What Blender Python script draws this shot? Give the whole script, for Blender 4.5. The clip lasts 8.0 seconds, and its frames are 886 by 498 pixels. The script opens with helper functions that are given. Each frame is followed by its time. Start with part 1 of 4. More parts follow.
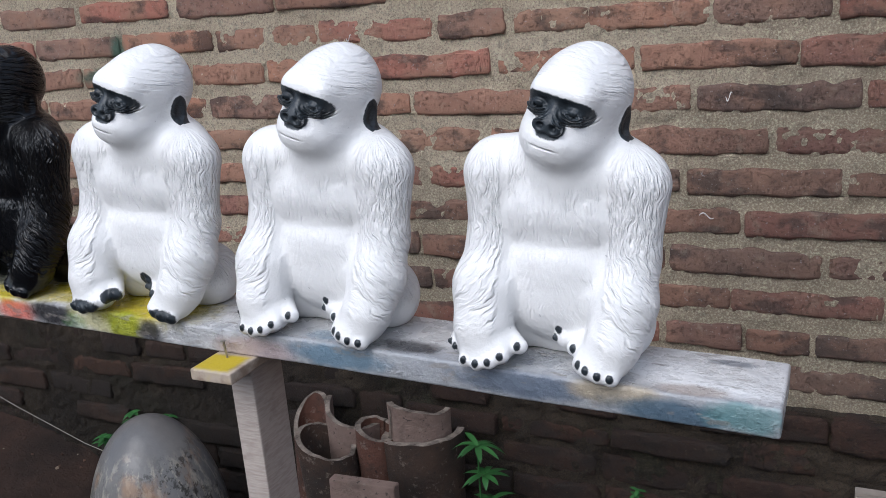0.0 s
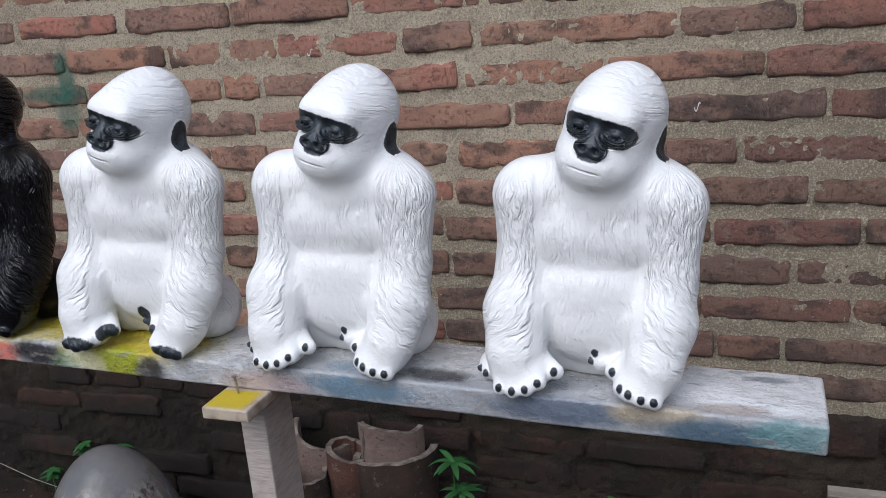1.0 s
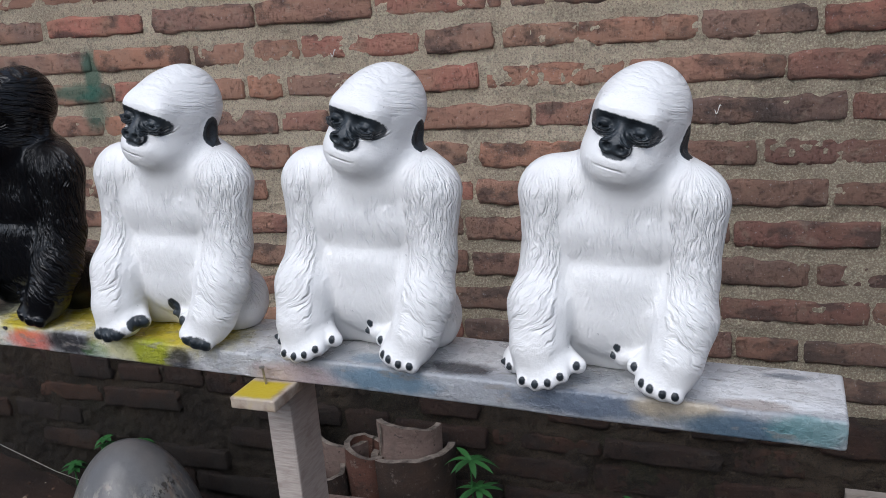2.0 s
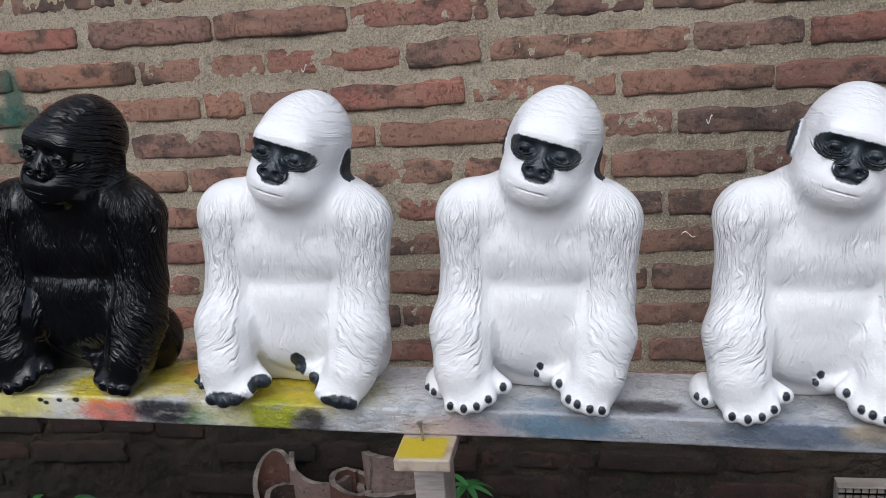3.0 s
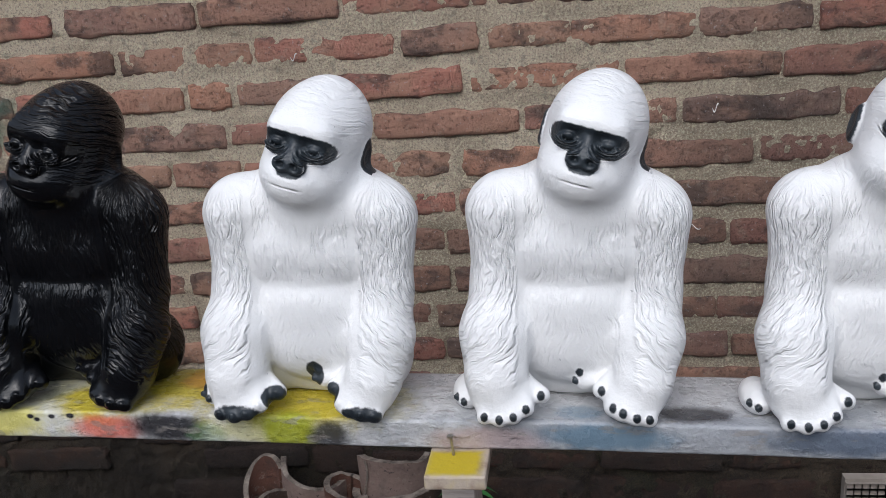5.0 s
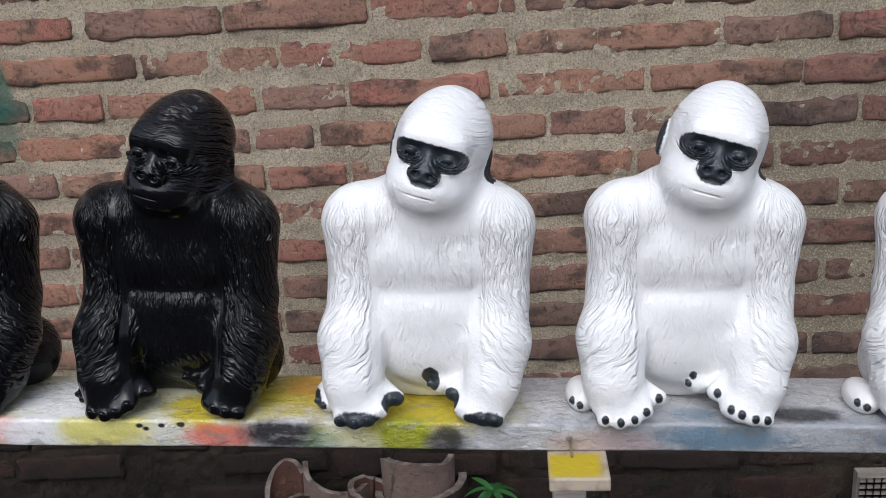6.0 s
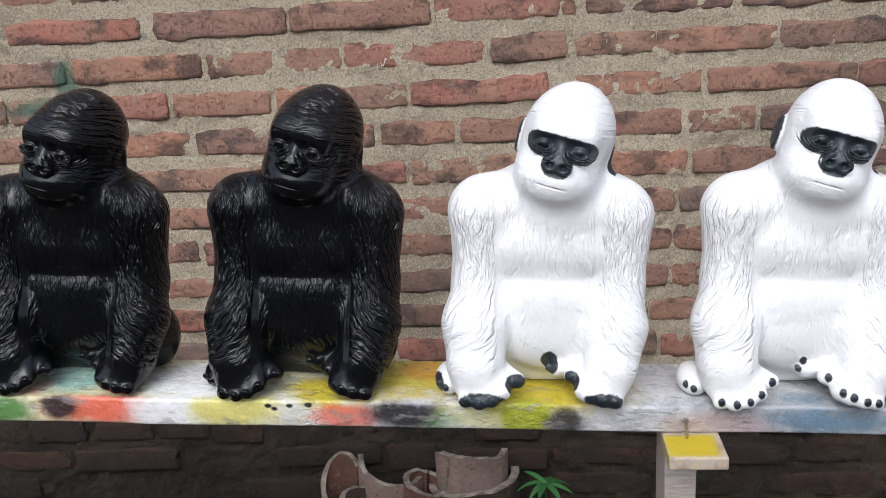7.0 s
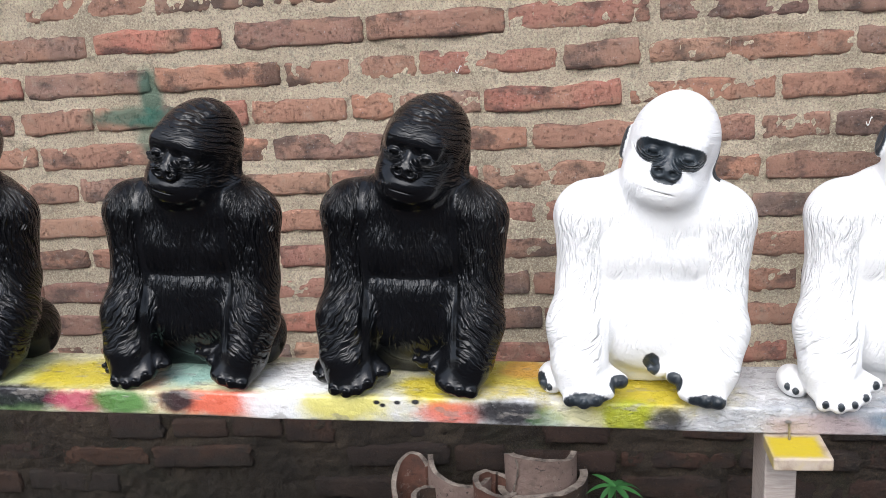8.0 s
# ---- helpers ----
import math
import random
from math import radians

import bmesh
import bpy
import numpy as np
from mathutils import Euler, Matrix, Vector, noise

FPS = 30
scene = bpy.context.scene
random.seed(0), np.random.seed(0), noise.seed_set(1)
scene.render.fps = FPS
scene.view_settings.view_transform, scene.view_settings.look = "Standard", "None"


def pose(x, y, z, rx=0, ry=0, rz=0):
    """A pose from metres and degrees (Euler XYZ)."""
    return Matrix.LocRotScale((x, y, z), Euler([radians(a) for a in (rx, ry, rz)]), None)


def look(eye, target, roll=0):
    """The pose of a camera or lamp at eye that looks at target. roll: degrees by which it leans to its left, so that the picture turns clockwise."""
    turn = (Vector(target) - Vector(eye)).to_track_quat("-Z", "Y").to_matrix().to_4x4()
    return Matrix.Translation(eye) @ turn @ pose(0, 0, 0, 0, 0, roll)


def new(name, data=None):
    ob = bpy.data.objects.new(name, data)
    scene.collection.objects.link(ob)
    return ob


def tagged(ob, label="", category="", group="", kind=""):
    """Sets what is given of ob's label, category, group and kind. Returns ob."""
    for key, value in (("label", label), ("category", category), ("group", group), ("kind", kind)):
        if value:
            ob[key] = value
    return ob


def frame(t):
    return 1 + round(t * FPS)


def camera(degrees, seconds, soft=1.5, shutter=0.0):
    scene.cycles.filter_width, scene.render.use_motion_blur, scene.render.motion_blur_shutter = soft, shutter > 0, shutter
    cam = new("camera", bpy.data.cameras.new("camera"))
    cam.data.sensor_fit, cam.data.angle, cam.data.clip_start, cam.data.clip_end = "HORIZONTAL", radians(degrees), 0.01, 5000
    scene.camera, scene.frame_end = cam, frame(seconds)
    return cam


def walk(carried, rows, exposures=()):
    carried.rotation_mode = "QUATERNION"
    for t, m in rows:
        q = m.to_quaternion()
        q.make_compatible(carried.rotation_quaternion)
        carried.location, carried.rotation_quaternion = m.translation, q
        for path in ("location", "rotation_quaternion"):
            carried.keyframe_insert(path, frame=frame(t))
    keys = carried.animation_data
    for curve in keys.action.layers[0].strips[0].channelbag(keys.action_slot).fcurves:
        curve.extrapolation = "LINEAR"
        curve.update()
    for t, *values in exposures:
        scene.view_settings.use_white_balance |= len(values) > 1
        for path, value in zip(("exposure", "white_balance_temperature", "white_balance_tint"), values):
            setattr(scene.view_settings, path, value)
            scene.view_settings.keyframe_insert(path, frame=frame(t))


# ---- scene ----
cam = camera(53.6, 8.0, soft=0.75)
PATH = [
    (0, (0.078, -0.043, 1.052), (-0.757, 1.684, 0.487), -4.5),
    (0.5, (0.019, -0.055, 1.062), (-0.729, 1.711, 0.495), -4.8),
    (1, (-0.005, -0.053, 1.067), (-0.684, 1.742, 0.505), -4.8),
    (1.2, (0.015, -0.053, 1.069), (-0.713, 1.725, 0.512), -5.0),
    (2.3, (-0.044, -0.074, 1.065), (-0.73, 1.722, 0.514), -3.7),
    (2.5, (-0.112, -0.074, 1.069), (-0.726, 1.748, 0.519), -3.9),
    (3, (-0.285, -0.082, 1.094), (-0.64, 1.802, 0.527), -4.4),
    (3.5, (-0.304, -0.057, 1.098), (-0.599, 1.842, 0.545), -5.3),
    (4, (-0.277, -0.019, 1.097), (-0.611, 1.873, 0.541), -6.0),
    (4.2, (-0.267, -0.017, 1.083), (-0.621, 1.876, 0.544), -6.2),
    (5.3, (-0.383, -0.043, 1.088), (-0.651, 1.846, 0.49), -3.8),
    (5.5, (-0.412, -0.047, 1.095), (-0.658, 1.846, 0.5), -3.9),
    (6, (-0.46, -0.058, 1.102), (-0.647, 1.843, 0.51), -3.8),
    (6.5, (-0.514, -0.08, 1.102), (-0.7, 1.823, 0.516), -3.4),
    (7, (-0.551, -0.099, 1.105), (-0.747, 1.804, 0.523), -3.5),
    (7.5, (-0.573, -0.116, 1.105), (-0.784, 1.786, 0.526), -3.7),
    (8, (-0.601, -0.128, 1.114), (-0.892, 1.768, 0.548), -4.0),
]
walk(cam, [(t, look(eye, target, roll)) for t, eye, target, roll in PATH],
     [(0.0, -0.24, 5840, 10), (1.0, -0.34, 5830, 10), (3.5, -0.42, 5920, 10), (5.5, -0.38, 5960, 10), (6.5, -0.16, 5970, 10), (7.0, 0.02, 6040, 10), (7.5, 0.12, 6070, 10), (8.0, 0.40, 6120, 10)])

# ---- light: a bright overcast sky, cut low in the south by an added wall ----
world = bpy.data.worlds.new("overcast_sky")
scene.world = world
world.use_nodes = True
wn = world.node_tree.nodes
sky = wn.new("ShaderNodeTexSky")
sky.sky_type = "NISHITA"
sky.sun_disc = False
sky.sun_elevation, sky.sun_rotation = radians(48), radians(188)
sky.dust_density, sky.air_density = 4.0, 1.0
grey = wn.new("ShaderNodeHueSaturation")
grey.inputs["Saturation"].default_value = 0.55
world.node_tree.links.new(sky.outputs[0], grey.inputs["Color"])
world.node_tree.links.new(grey.outputs[0], wn["Background"].inputs["Color"])
wn["Background"].inputs["Strength"].default_value = 0.225
sun_data = bpy.data.lights.new("sun", "SUN")
sun_data.energy, sun_data.angle, sun_data.color = 1.05, radians(60), (1.0, 0.985, 0.965)
sun = new("sun", sun_data)
sun.matrix_world = look((-1.0, -3.8, 4.7), (-0.4, 0.6, 0.8))


# ---- small helpers ----
def mesh_object(name, bm, material, smooth=False):
    me = bpy.data.meshes.new(name)
    bm.to_mesh(me)
    bm.free()
    if smooth:
        for p in me.polygons:
            p.use_smooth = True
    for m in material if isinstance(material, (list, tuple)) else [material]:
        me.materials.append(m)
    return new(name, me)


def part(name, bm, material, parent, label="", smooth=False):
    ob = mesh_object(name, bm, material, smooth)
    ob.parent = parent
    if label:
        tagged(ob, label)
    return ob


def box(bm, x0, x1, y0, y1, z0, z1):
    m = Matrix.LocRotScale(((x0 + x1) / 2, (y0 + y1) / 2, (z0 + z1) / 2), None, (x1 - x0, y1 - y0, z1 - z0))
    return bmesh.ops.create_cube(bm, size=1.0, matrix=m)["verts"]


def bevel(bm, width, segments=2):
    bmesh.ops.bevel(bm, geom=bm.edges[:], offset=width, segments=segments, affect="EDGES", profile=0.5)


def jitter(bm, amount, scale, seed=0.0):
    for v in bm.verts:
        v.co += noise.noise_vector(v.co * scale + Vector((seed, 0, 0))) * amount


class Mat:
    """A node material, with short calls for the nodes that the surfaces share."""

    def __init__(self, name, rough=0.8):
        self.m = bpy.data.materials.new(name)
        self.m.use_nodes = True
        self.t = self.m.node_tree
        self.bsdf = self.t.nodes["Principled BSDF"]
        self.bsdf.inputs["Roughness"].default_value = rough
        self.coord = self.t.nodes.new("ShaderNodeTexCoord")

    def link(self, a, b):
        self.t.links.new(a, b)

    def mapped(self, scale=(1, 1, 1), out="Object", rot=(0, 0, 0), loc=(0, 0, 0)):
        n = self.t.nodes.new("ShaderNodeMapping")
        n.inputs["Scale"].default_value = scale
        n.inputs["Rotation"].default_value = [radians(a) for a in rot]
        n.inputs["Location"].default_value = loc
        self.link(self.coord.outputs[out], n.inputs["Vector"])
        return n.outputs[0]

    def place(self, scale=(1, 1, 1), loc=(0, 0, 0)):
        """The place in the world, so that pieces on one shared mesh differ."""
        n = self.t.nodes.new("ShaderNodeMapping")
        n.inputs["Scale"].default_value, n.inputs["Location"].default_value = scale, loc
        self.link(self.t.nodes.new("ShaderNodeNewGeometry").outputs["Position"], n.inputs["Vector"])
        return n.outputs[0]

    def noise(self, scale, detail=4.0, vec=None, rough=0.55, distort=0.0):
        n = self.t.nodes.new("ShaderNodeTexNoise")
        n.inputs["Scale"].default_value = scale
        n.inputs["Detail"].default_value = detail
        n.inputs["Roughness"].default_value = rough
        n.inputs["Distortion"].default_value = distort
        self.link(vec if vec else self.coord.outputs["Object"], n.inputs["Vector"])
        return n.outputs["Fac"]

    def voronoi(self, scale, vec=None, feature="F1"):
        n = self.t.nodes.new("ShaderNodeTexVoronoi")
        n.feature = feature
        n.inputs["Scale"].default_value = scale
        self.link(vec if vec else self.coord.outputs["Object"], n.inputs["Vector"])
        return n.outputs["Distance"]

    def ramp(self, fac, *stops):
        n = self.t.nodes.new("ShaderNodeValToRGB")
        els = n.color_ramp.elements
        while len(els) < len(stops):
            els.new(0.5)
        for e, (p, c) in zip(els, stops):
            e.position = p
            e.color = (*c, 1) if isinstance(c, tuple) else (c, c, c, 1)
        self.link(fac, n.inputs["Fac"])
        return n.outputs["Color"]

    def step(self, value, lo, hi):
        n = self.t.nodes.new("ShaderNodeMapRange")
        n.interpolation_type = "SMOOTHSTEP"
        n.inputs["From Min"].default_value = lo
        n.inputs["From Max"].default_value = hi
        self.link(value, n.inputs["Value"])
        return n.outputs["Result"]

    def math(self, op, a, b=0.0):
        n = self.t.nodes.new("ShaderNodeMath")
        n.operation = op
        for k, v in enumerate((a, b)):
            if isinstance(v, (int, float)):
                n.inputs[k].default_value = v
            else:
                self.link(v, n.inputs[k])
        return n.outputs[0]

    def mix(self, fac, a, b, blend="MIX"):
        n = self.t.nodes.new("ShaderNodeMix")
        n.data_type, n.blend_type = "RGBA", blend
        if isinstance(fac, (int, float)):
            n.inputs["Factor"].default_value = fac
        else:
            self.link(fac, n.inputs["Factor"])
        for key, v in (("A", a), ("B", b)):
            sock = [i for i in n.inputs if i.name == key and i.type == "RGBA"][0]
            if isinstance(v, tuple):
                sock.default_value = (*v, 1)
            else:
                self.link(v, sock)
        return [o for o in n.outputs if o.type == "RGBA"][0]

    def attribute(self, name):
        n = self.t.nodes.new("ShaderNodeAttribute")
        n.attribute_name = name
        return n.outputs["Fac"]

    def random(self):
        return self.t.nodes.new("ShaderNodeObjectInfo").outputs["Random"]

    def island(self):
        return self.t.nodes.new("ShaderNodeNewGeometry").outputs["Random Per Island"]

    def color(self, c):
        if isinstance(c, tuple):
            self.bsdf.inputs["Base Color"].default_value = (*c, 1)
        else:
            self.link(c, self.bsdf.inputs["Base Color"])

    def rough(self, r):
        self.link(r, self.bsdf.inputs["Roughness"])

    def bump(self, height, distance, strength=1.0, after=None):
        n = self.t.nodes.new("ShaderNodeBump")
        n.inputs["Distance"].default_value = distance
        n.inputs["Strength"].default_value = strength
        self.link(height, n.inputs["Height"])
        if after:
            self.link(after, n.inputs["Normal"])
        self.link(n.outputs[0], self.bsdf.inputs["Normal"])
        return n.outputs[0]


# ---- materials ----
def green_spray(k, c):
    """A cross of green overspray that somebody left on the wall."""
    sep = k.t.nodes.new("ShaderNodeSeparateXYZ")
    k.link(k.place(), sep.inputs[0])
    x, z = sep.outputs["X"], sep.outputs["Z"]
    wob = k.math("MULTIPLY", k.math("SUBTRACT", k.noise(30.0, 4, k.place()), 0.5), 0.9)
    for cx, cz, rx, rz, amount in ((-1.366, 0.965, 0.026, 0.05, 0.75), (-1.375, 0.885, 0.035, 0.05, 0.55), (-1.40, 0.925, 0.10, 0.020, 0.7)):
        p, q = k.math("DIVIDE", k.math("SUBTRACT", x, cx), rx), k.math("DIVIDE", k.math("SUBTRACT", z, cz), rz)
        d = k.math("SQRT", k.math("ADD", k.math("MULTIPLY", p, p), k.math("MULTIPLY", q, q)))
        c = k.mix(k.math("MULTIPLY", k.step(k.math("ADD", d, wob), 1.2, 0.5), amount), c, (0.03, 0.16, 0.115))
    return c


def dark_wall_patches(k, c, tint):
    """Wide dark patches over the lower part of the wall, the largest to the east, with ragged outlines."""
    sep = k.t.nodes.new("ShaderNodeSeparateXYZ")
    k.link(k.place(), sep.inputs[0])
    wob = k.math("MULTIPLY", k.math("SUBTRACT", k.noise(7.0, 7, k.place(), 0.65), 0.5), 1.6)
    for cx, cz, rx, rz, amount in ((0.16, 0.60, 0.48, 0.50, 0.55), (-0.62, 0.52, 0.30, 0.22, 0.45), (-1.6, 0.50, 0.3, 0.2, 0.3)):
        p, q = k.math("DIVIDE", k.math("SUBTRACT", sep.outputs["X"], cx), rx), k.math("DIVIDE", k.math("SUBTRACT", sep.outputs["Z"], cz), rz)
        d = k.math("SQRT", k.math("ADD", k.math("MULTIPLY", p, p), k.math("MULTIPLY", q, q)))
        c = k.mix(k.math("MULTIPLY", k.step(k.math("ADD", d, wob), 1.15, 0.5), amount), c, tint)
    return c


def dark_foot_patch(k, c):
    """A ragged dark patch on the west part of the damp wall foot."""
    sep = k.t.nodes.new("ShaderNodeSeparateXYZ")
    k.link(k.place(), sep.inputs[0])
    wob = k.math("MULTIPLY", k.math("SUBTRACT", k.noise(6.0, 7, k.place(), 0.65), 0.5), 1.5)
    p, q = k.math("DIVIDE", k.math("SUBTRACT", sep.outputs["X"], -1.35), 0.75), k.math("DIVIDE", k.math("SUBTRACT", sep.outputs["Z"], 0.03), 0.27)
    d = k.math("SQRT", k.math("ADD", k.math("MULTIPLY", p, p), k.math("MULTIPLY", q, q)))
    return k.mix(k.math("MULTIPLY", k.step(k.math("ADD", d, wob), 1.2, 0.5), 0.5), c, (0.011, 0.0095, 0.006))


def brick_material(name, stops, grime, joined=False, dark=0.7, sprayed=False):
    k = Mat(name, 0.9)
    base = k.ramp(k.island() if joined else k.random(), *stops)
    c = k.mix(k.step(k.noise(12.0, 5, k.place()), 0.38, 0.72), base, tuple(0.5 * (stops[0][1][n] + stops[-1][1][n]) for n in range(3)))
    c = k.mix(k.math("MULTIPLY", k.step(k.noise(10.0, 7, k.place((1, 1, 1.6), loc=(3, 1, 2)), 0.65), 0.50, 0.62), dark), c, (0.058, 0.047, 0.042) if stops[0][1][0] > 0.1 else (0.026, 0.019, 0.014))
    if sprayed:
        c = dark_wall_patches(k, c, (0.075, 0.055, 0.046))
    c = k.mix(k.math("MULTIPLY", k.step(k.noise(40.0, 6, k.place(loc=(7, 4, 1)), 0.65), 0.55, 0.70), 0.28), c, grime)
    c = k.mix(k.math("MULTIPLY", k.step(k.noise(210.0, 4, k.place()), 0.62, 0.74), 0.45), c, tuple(min(0.55, 2.0 * g) for g in grime))
    c = k.mix(k.math("MULTIPLY", k.step(k.noise(130.0, 5, k.place(loc=(5, 5, 5)), 0.65), 0.58, 0.67), 0.55), c, tuple(0.25 * v for v in stops[0][1]))
    c = green_spray(k, c) if sprayed else c if joined else dark_foot_patch(k, c)
    k.color(c)
    n1 = k.bump(k.noise(55.0, 9, k.place(), 0.75), 0.013, 1.0)
    k.bump(k.math("SUBTRACT", k.noise(300.0, 4, k.place()), k.step(k.noise(130.0, 5, k.place(loc=(5, 5, 5)), 0.65), 0.54, 0.66)), 0.0035, 1.0, n1)
    return k.m


WALL_TONES = [(0.0, (0.36, 0.20, 0.145)), (0.25, (0.51, 0.255, 0.165)), (0.45, (0.31, 0.195, 0.150)), (0.65, (0.54, 0.205, 0.145)), (0.85, (0.22, 0.155, 0.128)), (1.0, (0.51, 0.29, 0.190))]
BRICK = brick_material("fired_clay_brick", WALL_TONES, (0.43, 0.36, 0.28), sprayed=True)
BRICK_FAR = brick_material("fired_clay_brick_joined", WALL_TONES, (0.43, 0.36, 0.28), True)
# damp mossy brick, its tones darkened further to hold the shade under the board
BRICK_DAMP_SHADED = brick_material("damp_mossy_brick_shaded", [(0.0, (0.022, 0.012, 0.008)), (0.3, (0.060, 0.026, 0.015)), (0.55, (0.030, 0.016, 0.011)), (0.8, (0.105, 0.046, 0.024)), (1.0, (0.018, 0.011, 0.008))], (0.085, 0.055, 0.030), False, 0.75)


def mortar_material(name, light, dark, damp=False):
    k = Mat(name, 0.95)
    c = k.ramp(k.noise(9.0, 7), (0.35, dark), (0.65, light))
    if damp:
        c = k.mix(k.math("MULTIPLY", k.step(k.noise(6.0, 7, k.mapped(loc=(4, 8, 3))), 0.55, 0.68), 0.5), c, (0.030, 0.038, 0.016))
    else:
        c = k.mix(k.math("MULTIPLY", k.step(k.noise(4.5, 7, k.mapped(loc=(1, 8, 3))), 0.54, 0.68), 0.3), c, (0.25, 0.20, 0.145))
        c = dark_wall_patches(k, c, (0.25, 0.205, 0.145))
    # coarse sand: pale and dark grains, with the shade of gaps and pits painted in
    grain = k.noise(290.0, 5, k.mapped(loc=(3, 3, 8)), 0.7)
    lump = k.noise(70.0, 5, k.mapped(loc=(6, 1, 2)), 0.65)
    c = k.mix(k.math("MULTIPLY", k.step(grain, 0.50, 0.62), 0.6), c, tuple(min(0.9, v * 1.35) for v in light))
    c = k.mix(k.math("MULTIPLY", k.step(grain, 0.48, 0.38), 0.6), c, tuple(v * 0.40 for v in dark))
    c = k.mix(k.math("MULTIPLY", k.step(lump, 0.44, 0.34), 0.45), c, tuple(v * 0.40 for v in dark))
    pits = k.noise(120.0, 6, k.mapped(loc=(2, 5, 1)), 0.75)
    c = k.mix(k.math("MULTIPLY", k.step(pits, 0.60, 0.67), 0.7), c, tuple(v * 0.30 for v in dark))
    c = dark_foot_patch(k, c) if damp else green_spray(k, c)
    k.color(c)
    n1 = k.bump(k.noise(90.0, 9, None, 0.8), 0.014, 1.0)
    k.bump(k.math("SUBTRACT", k.step(grain, 0.35, 0.65), k.step(pits, 0.55, 0.66)), 0.004, 1.0, n1)
    return k.m


MORTAR = mortar_material("coarse_sand_mortar", (0.80, 0.66, 0.49), (0.66, 0.53, 0.385))
# damp mortar, with the board's shade also put into its colour
MORTAR_DAMP_SHADED = mortar_material("damp_mortar_shaded", (0.080, 0.057, 0.036), (0.026, 0.018, 0.012), True)


def soil_material():
    k = Mat("damp_soil", 0.95)
    c = k.ramp(k.noise(6.0, 8), (0.35, (0.022, 0.012, 0.007)), (0.65, (0.070, 0.034, 0.020)))
    c = k.mix(k.math("MULTIPLY", k.step(k.noise(120.0, 4), 0.62, 0.72), 0.4), c, (0.11, 0.08, 0.055))
    k.color(c)
    k.bump(k.noise(24.0, 10, rough=0.75), 0.045, 1.0)
    return k.m


SOIL = soil_material()


def unseen_wall_material():
    # grey of the added wall, kept dark for the black statues' reflections
    k = Mat("unseen_wall_grey", 0.9)
    k.color(k.ramp(k.noise(2.0, 7), (0.3, (0.13, 0.125, 0.12)), (0.7, (0.20, 0.195, 0.185))))
    k.bump(k.noise(60.0, 6), 0.003, 0.8)
    return k.m


UNSEEN_WALL_GREY = unseen_wall_material()


def statue_material(name, black):
    k = Mat(name, 0.3)
    fur = k.attribute("fur")
    u, v = k.attribute("across"), k.attribute("along")

    def strands(su, sv, warp):
        bend = k.math("MULTIPLY", k.math("SUBTRACT", k.noise(40.0, 2), 0.5), warp)
        n = k.t.nodes.new("ShaderNodeCombineXYZ")
        k.link(k.math("MULTIPLY", k.math("ADD", u, bend), su), n.inputs[0])
        k.link(k.math("MULTIPLY", v, sv), n.inputs[1])
        return k.noise(1.0, 2.0, n.outputs[0], 0.5, 0.3)

    fine = k.ramp(strands(430.0, 50.0 if black else 75.0, 0.012), (0.36, 0.0), (0.64, 1.0))
    broad = k.ramp(strands(260.0, 36.0 if black else 52.0, 0.016), (0.36, 0.0), (0.62, 1.0))
    carved = k.math("MULTIPLY", k.math("ADD", k.math("MULTIPLY", fine, 0.8), k.math("MULTIPLY", broad, 0.7)), fur)
    dark = k.attribute("dark")
    edge = k.math("ADD", dark, k.math("MULTIPLY", k.math("SUBTRACT", k.noise(260.0, 3), 0.5), 0.0022))
    if black:
        k.color(k.ramp(k.noise(30.0, 4), (0.3, (0.003, 0.0033, 0.004)), (0.8, (0.006, 0.0065, 0.008))))
        k.rough(k.ramp(k.noise(25.0, 4), (0.3, 0.11), (0.7, 0.20)))
        k.bsdf.inputs["IOR"].default_value = 1.4
    else:
        white = k.mix(k.math("MULTIPLY", k.step(k.noise(22.0, 5), 0.45, 0.75), 0.3), (0.80, 0.80, 0.795), (0.755, 0.75, 0.735))
        speck = k.math("MULTIPLY", k.step(k.noise(170.0, 2, k.mapped(loc=(4, 2, 9))), 0.76, 0.79), 0.5)
        white = k.mix(speck, white, (0.3, 0.3, 0.32))
        black_paint = k.ramp(k.noise(60.0, 4), (0.35, (0.014, 0.019, 0.024)), (0.75, (0.040, 0.050, 0.059)))
        k.color(k.mix(k.step(edge, -0.0005, 0.0008), white, black_paint))
        k.rough(k.ramp(k.noise(30.0, 4), (0.3, 0.28), (0.7, 0.42)))
    ripple = k.math("MULTIPLY", k.math("SINE", k.math("MULTIPLY", k.attribute("eye_r"), 2200.0)), k.attribute("eye_w"))
    cut = k.math("MULTIPLY", k.step(k.math("ABSOLUTE", k.attribute("lip")), 0.0016, 0.0), k.attribute("lip_w"))
    n0 = k.bump(k.math("SUBTRACT", k.math("MULTIPLY", ripple, 0.6), k.math("MULTIPLY", cut, 0.45)), 0.0016, 1.0)
    n1 = k.bump(carved, 0.0030 if black else 0.0014, 1.0, n0)
    k.bump(k.noise(110.0, 6, None, 0.6), 0.0007 if black else 0.0024, 0.6, n1)
    return k.m


WHITE_PAINT = statue_material("glossy_white_paint", False)
BLACK_PAINT = statue_material("glossy_black_paint", True)


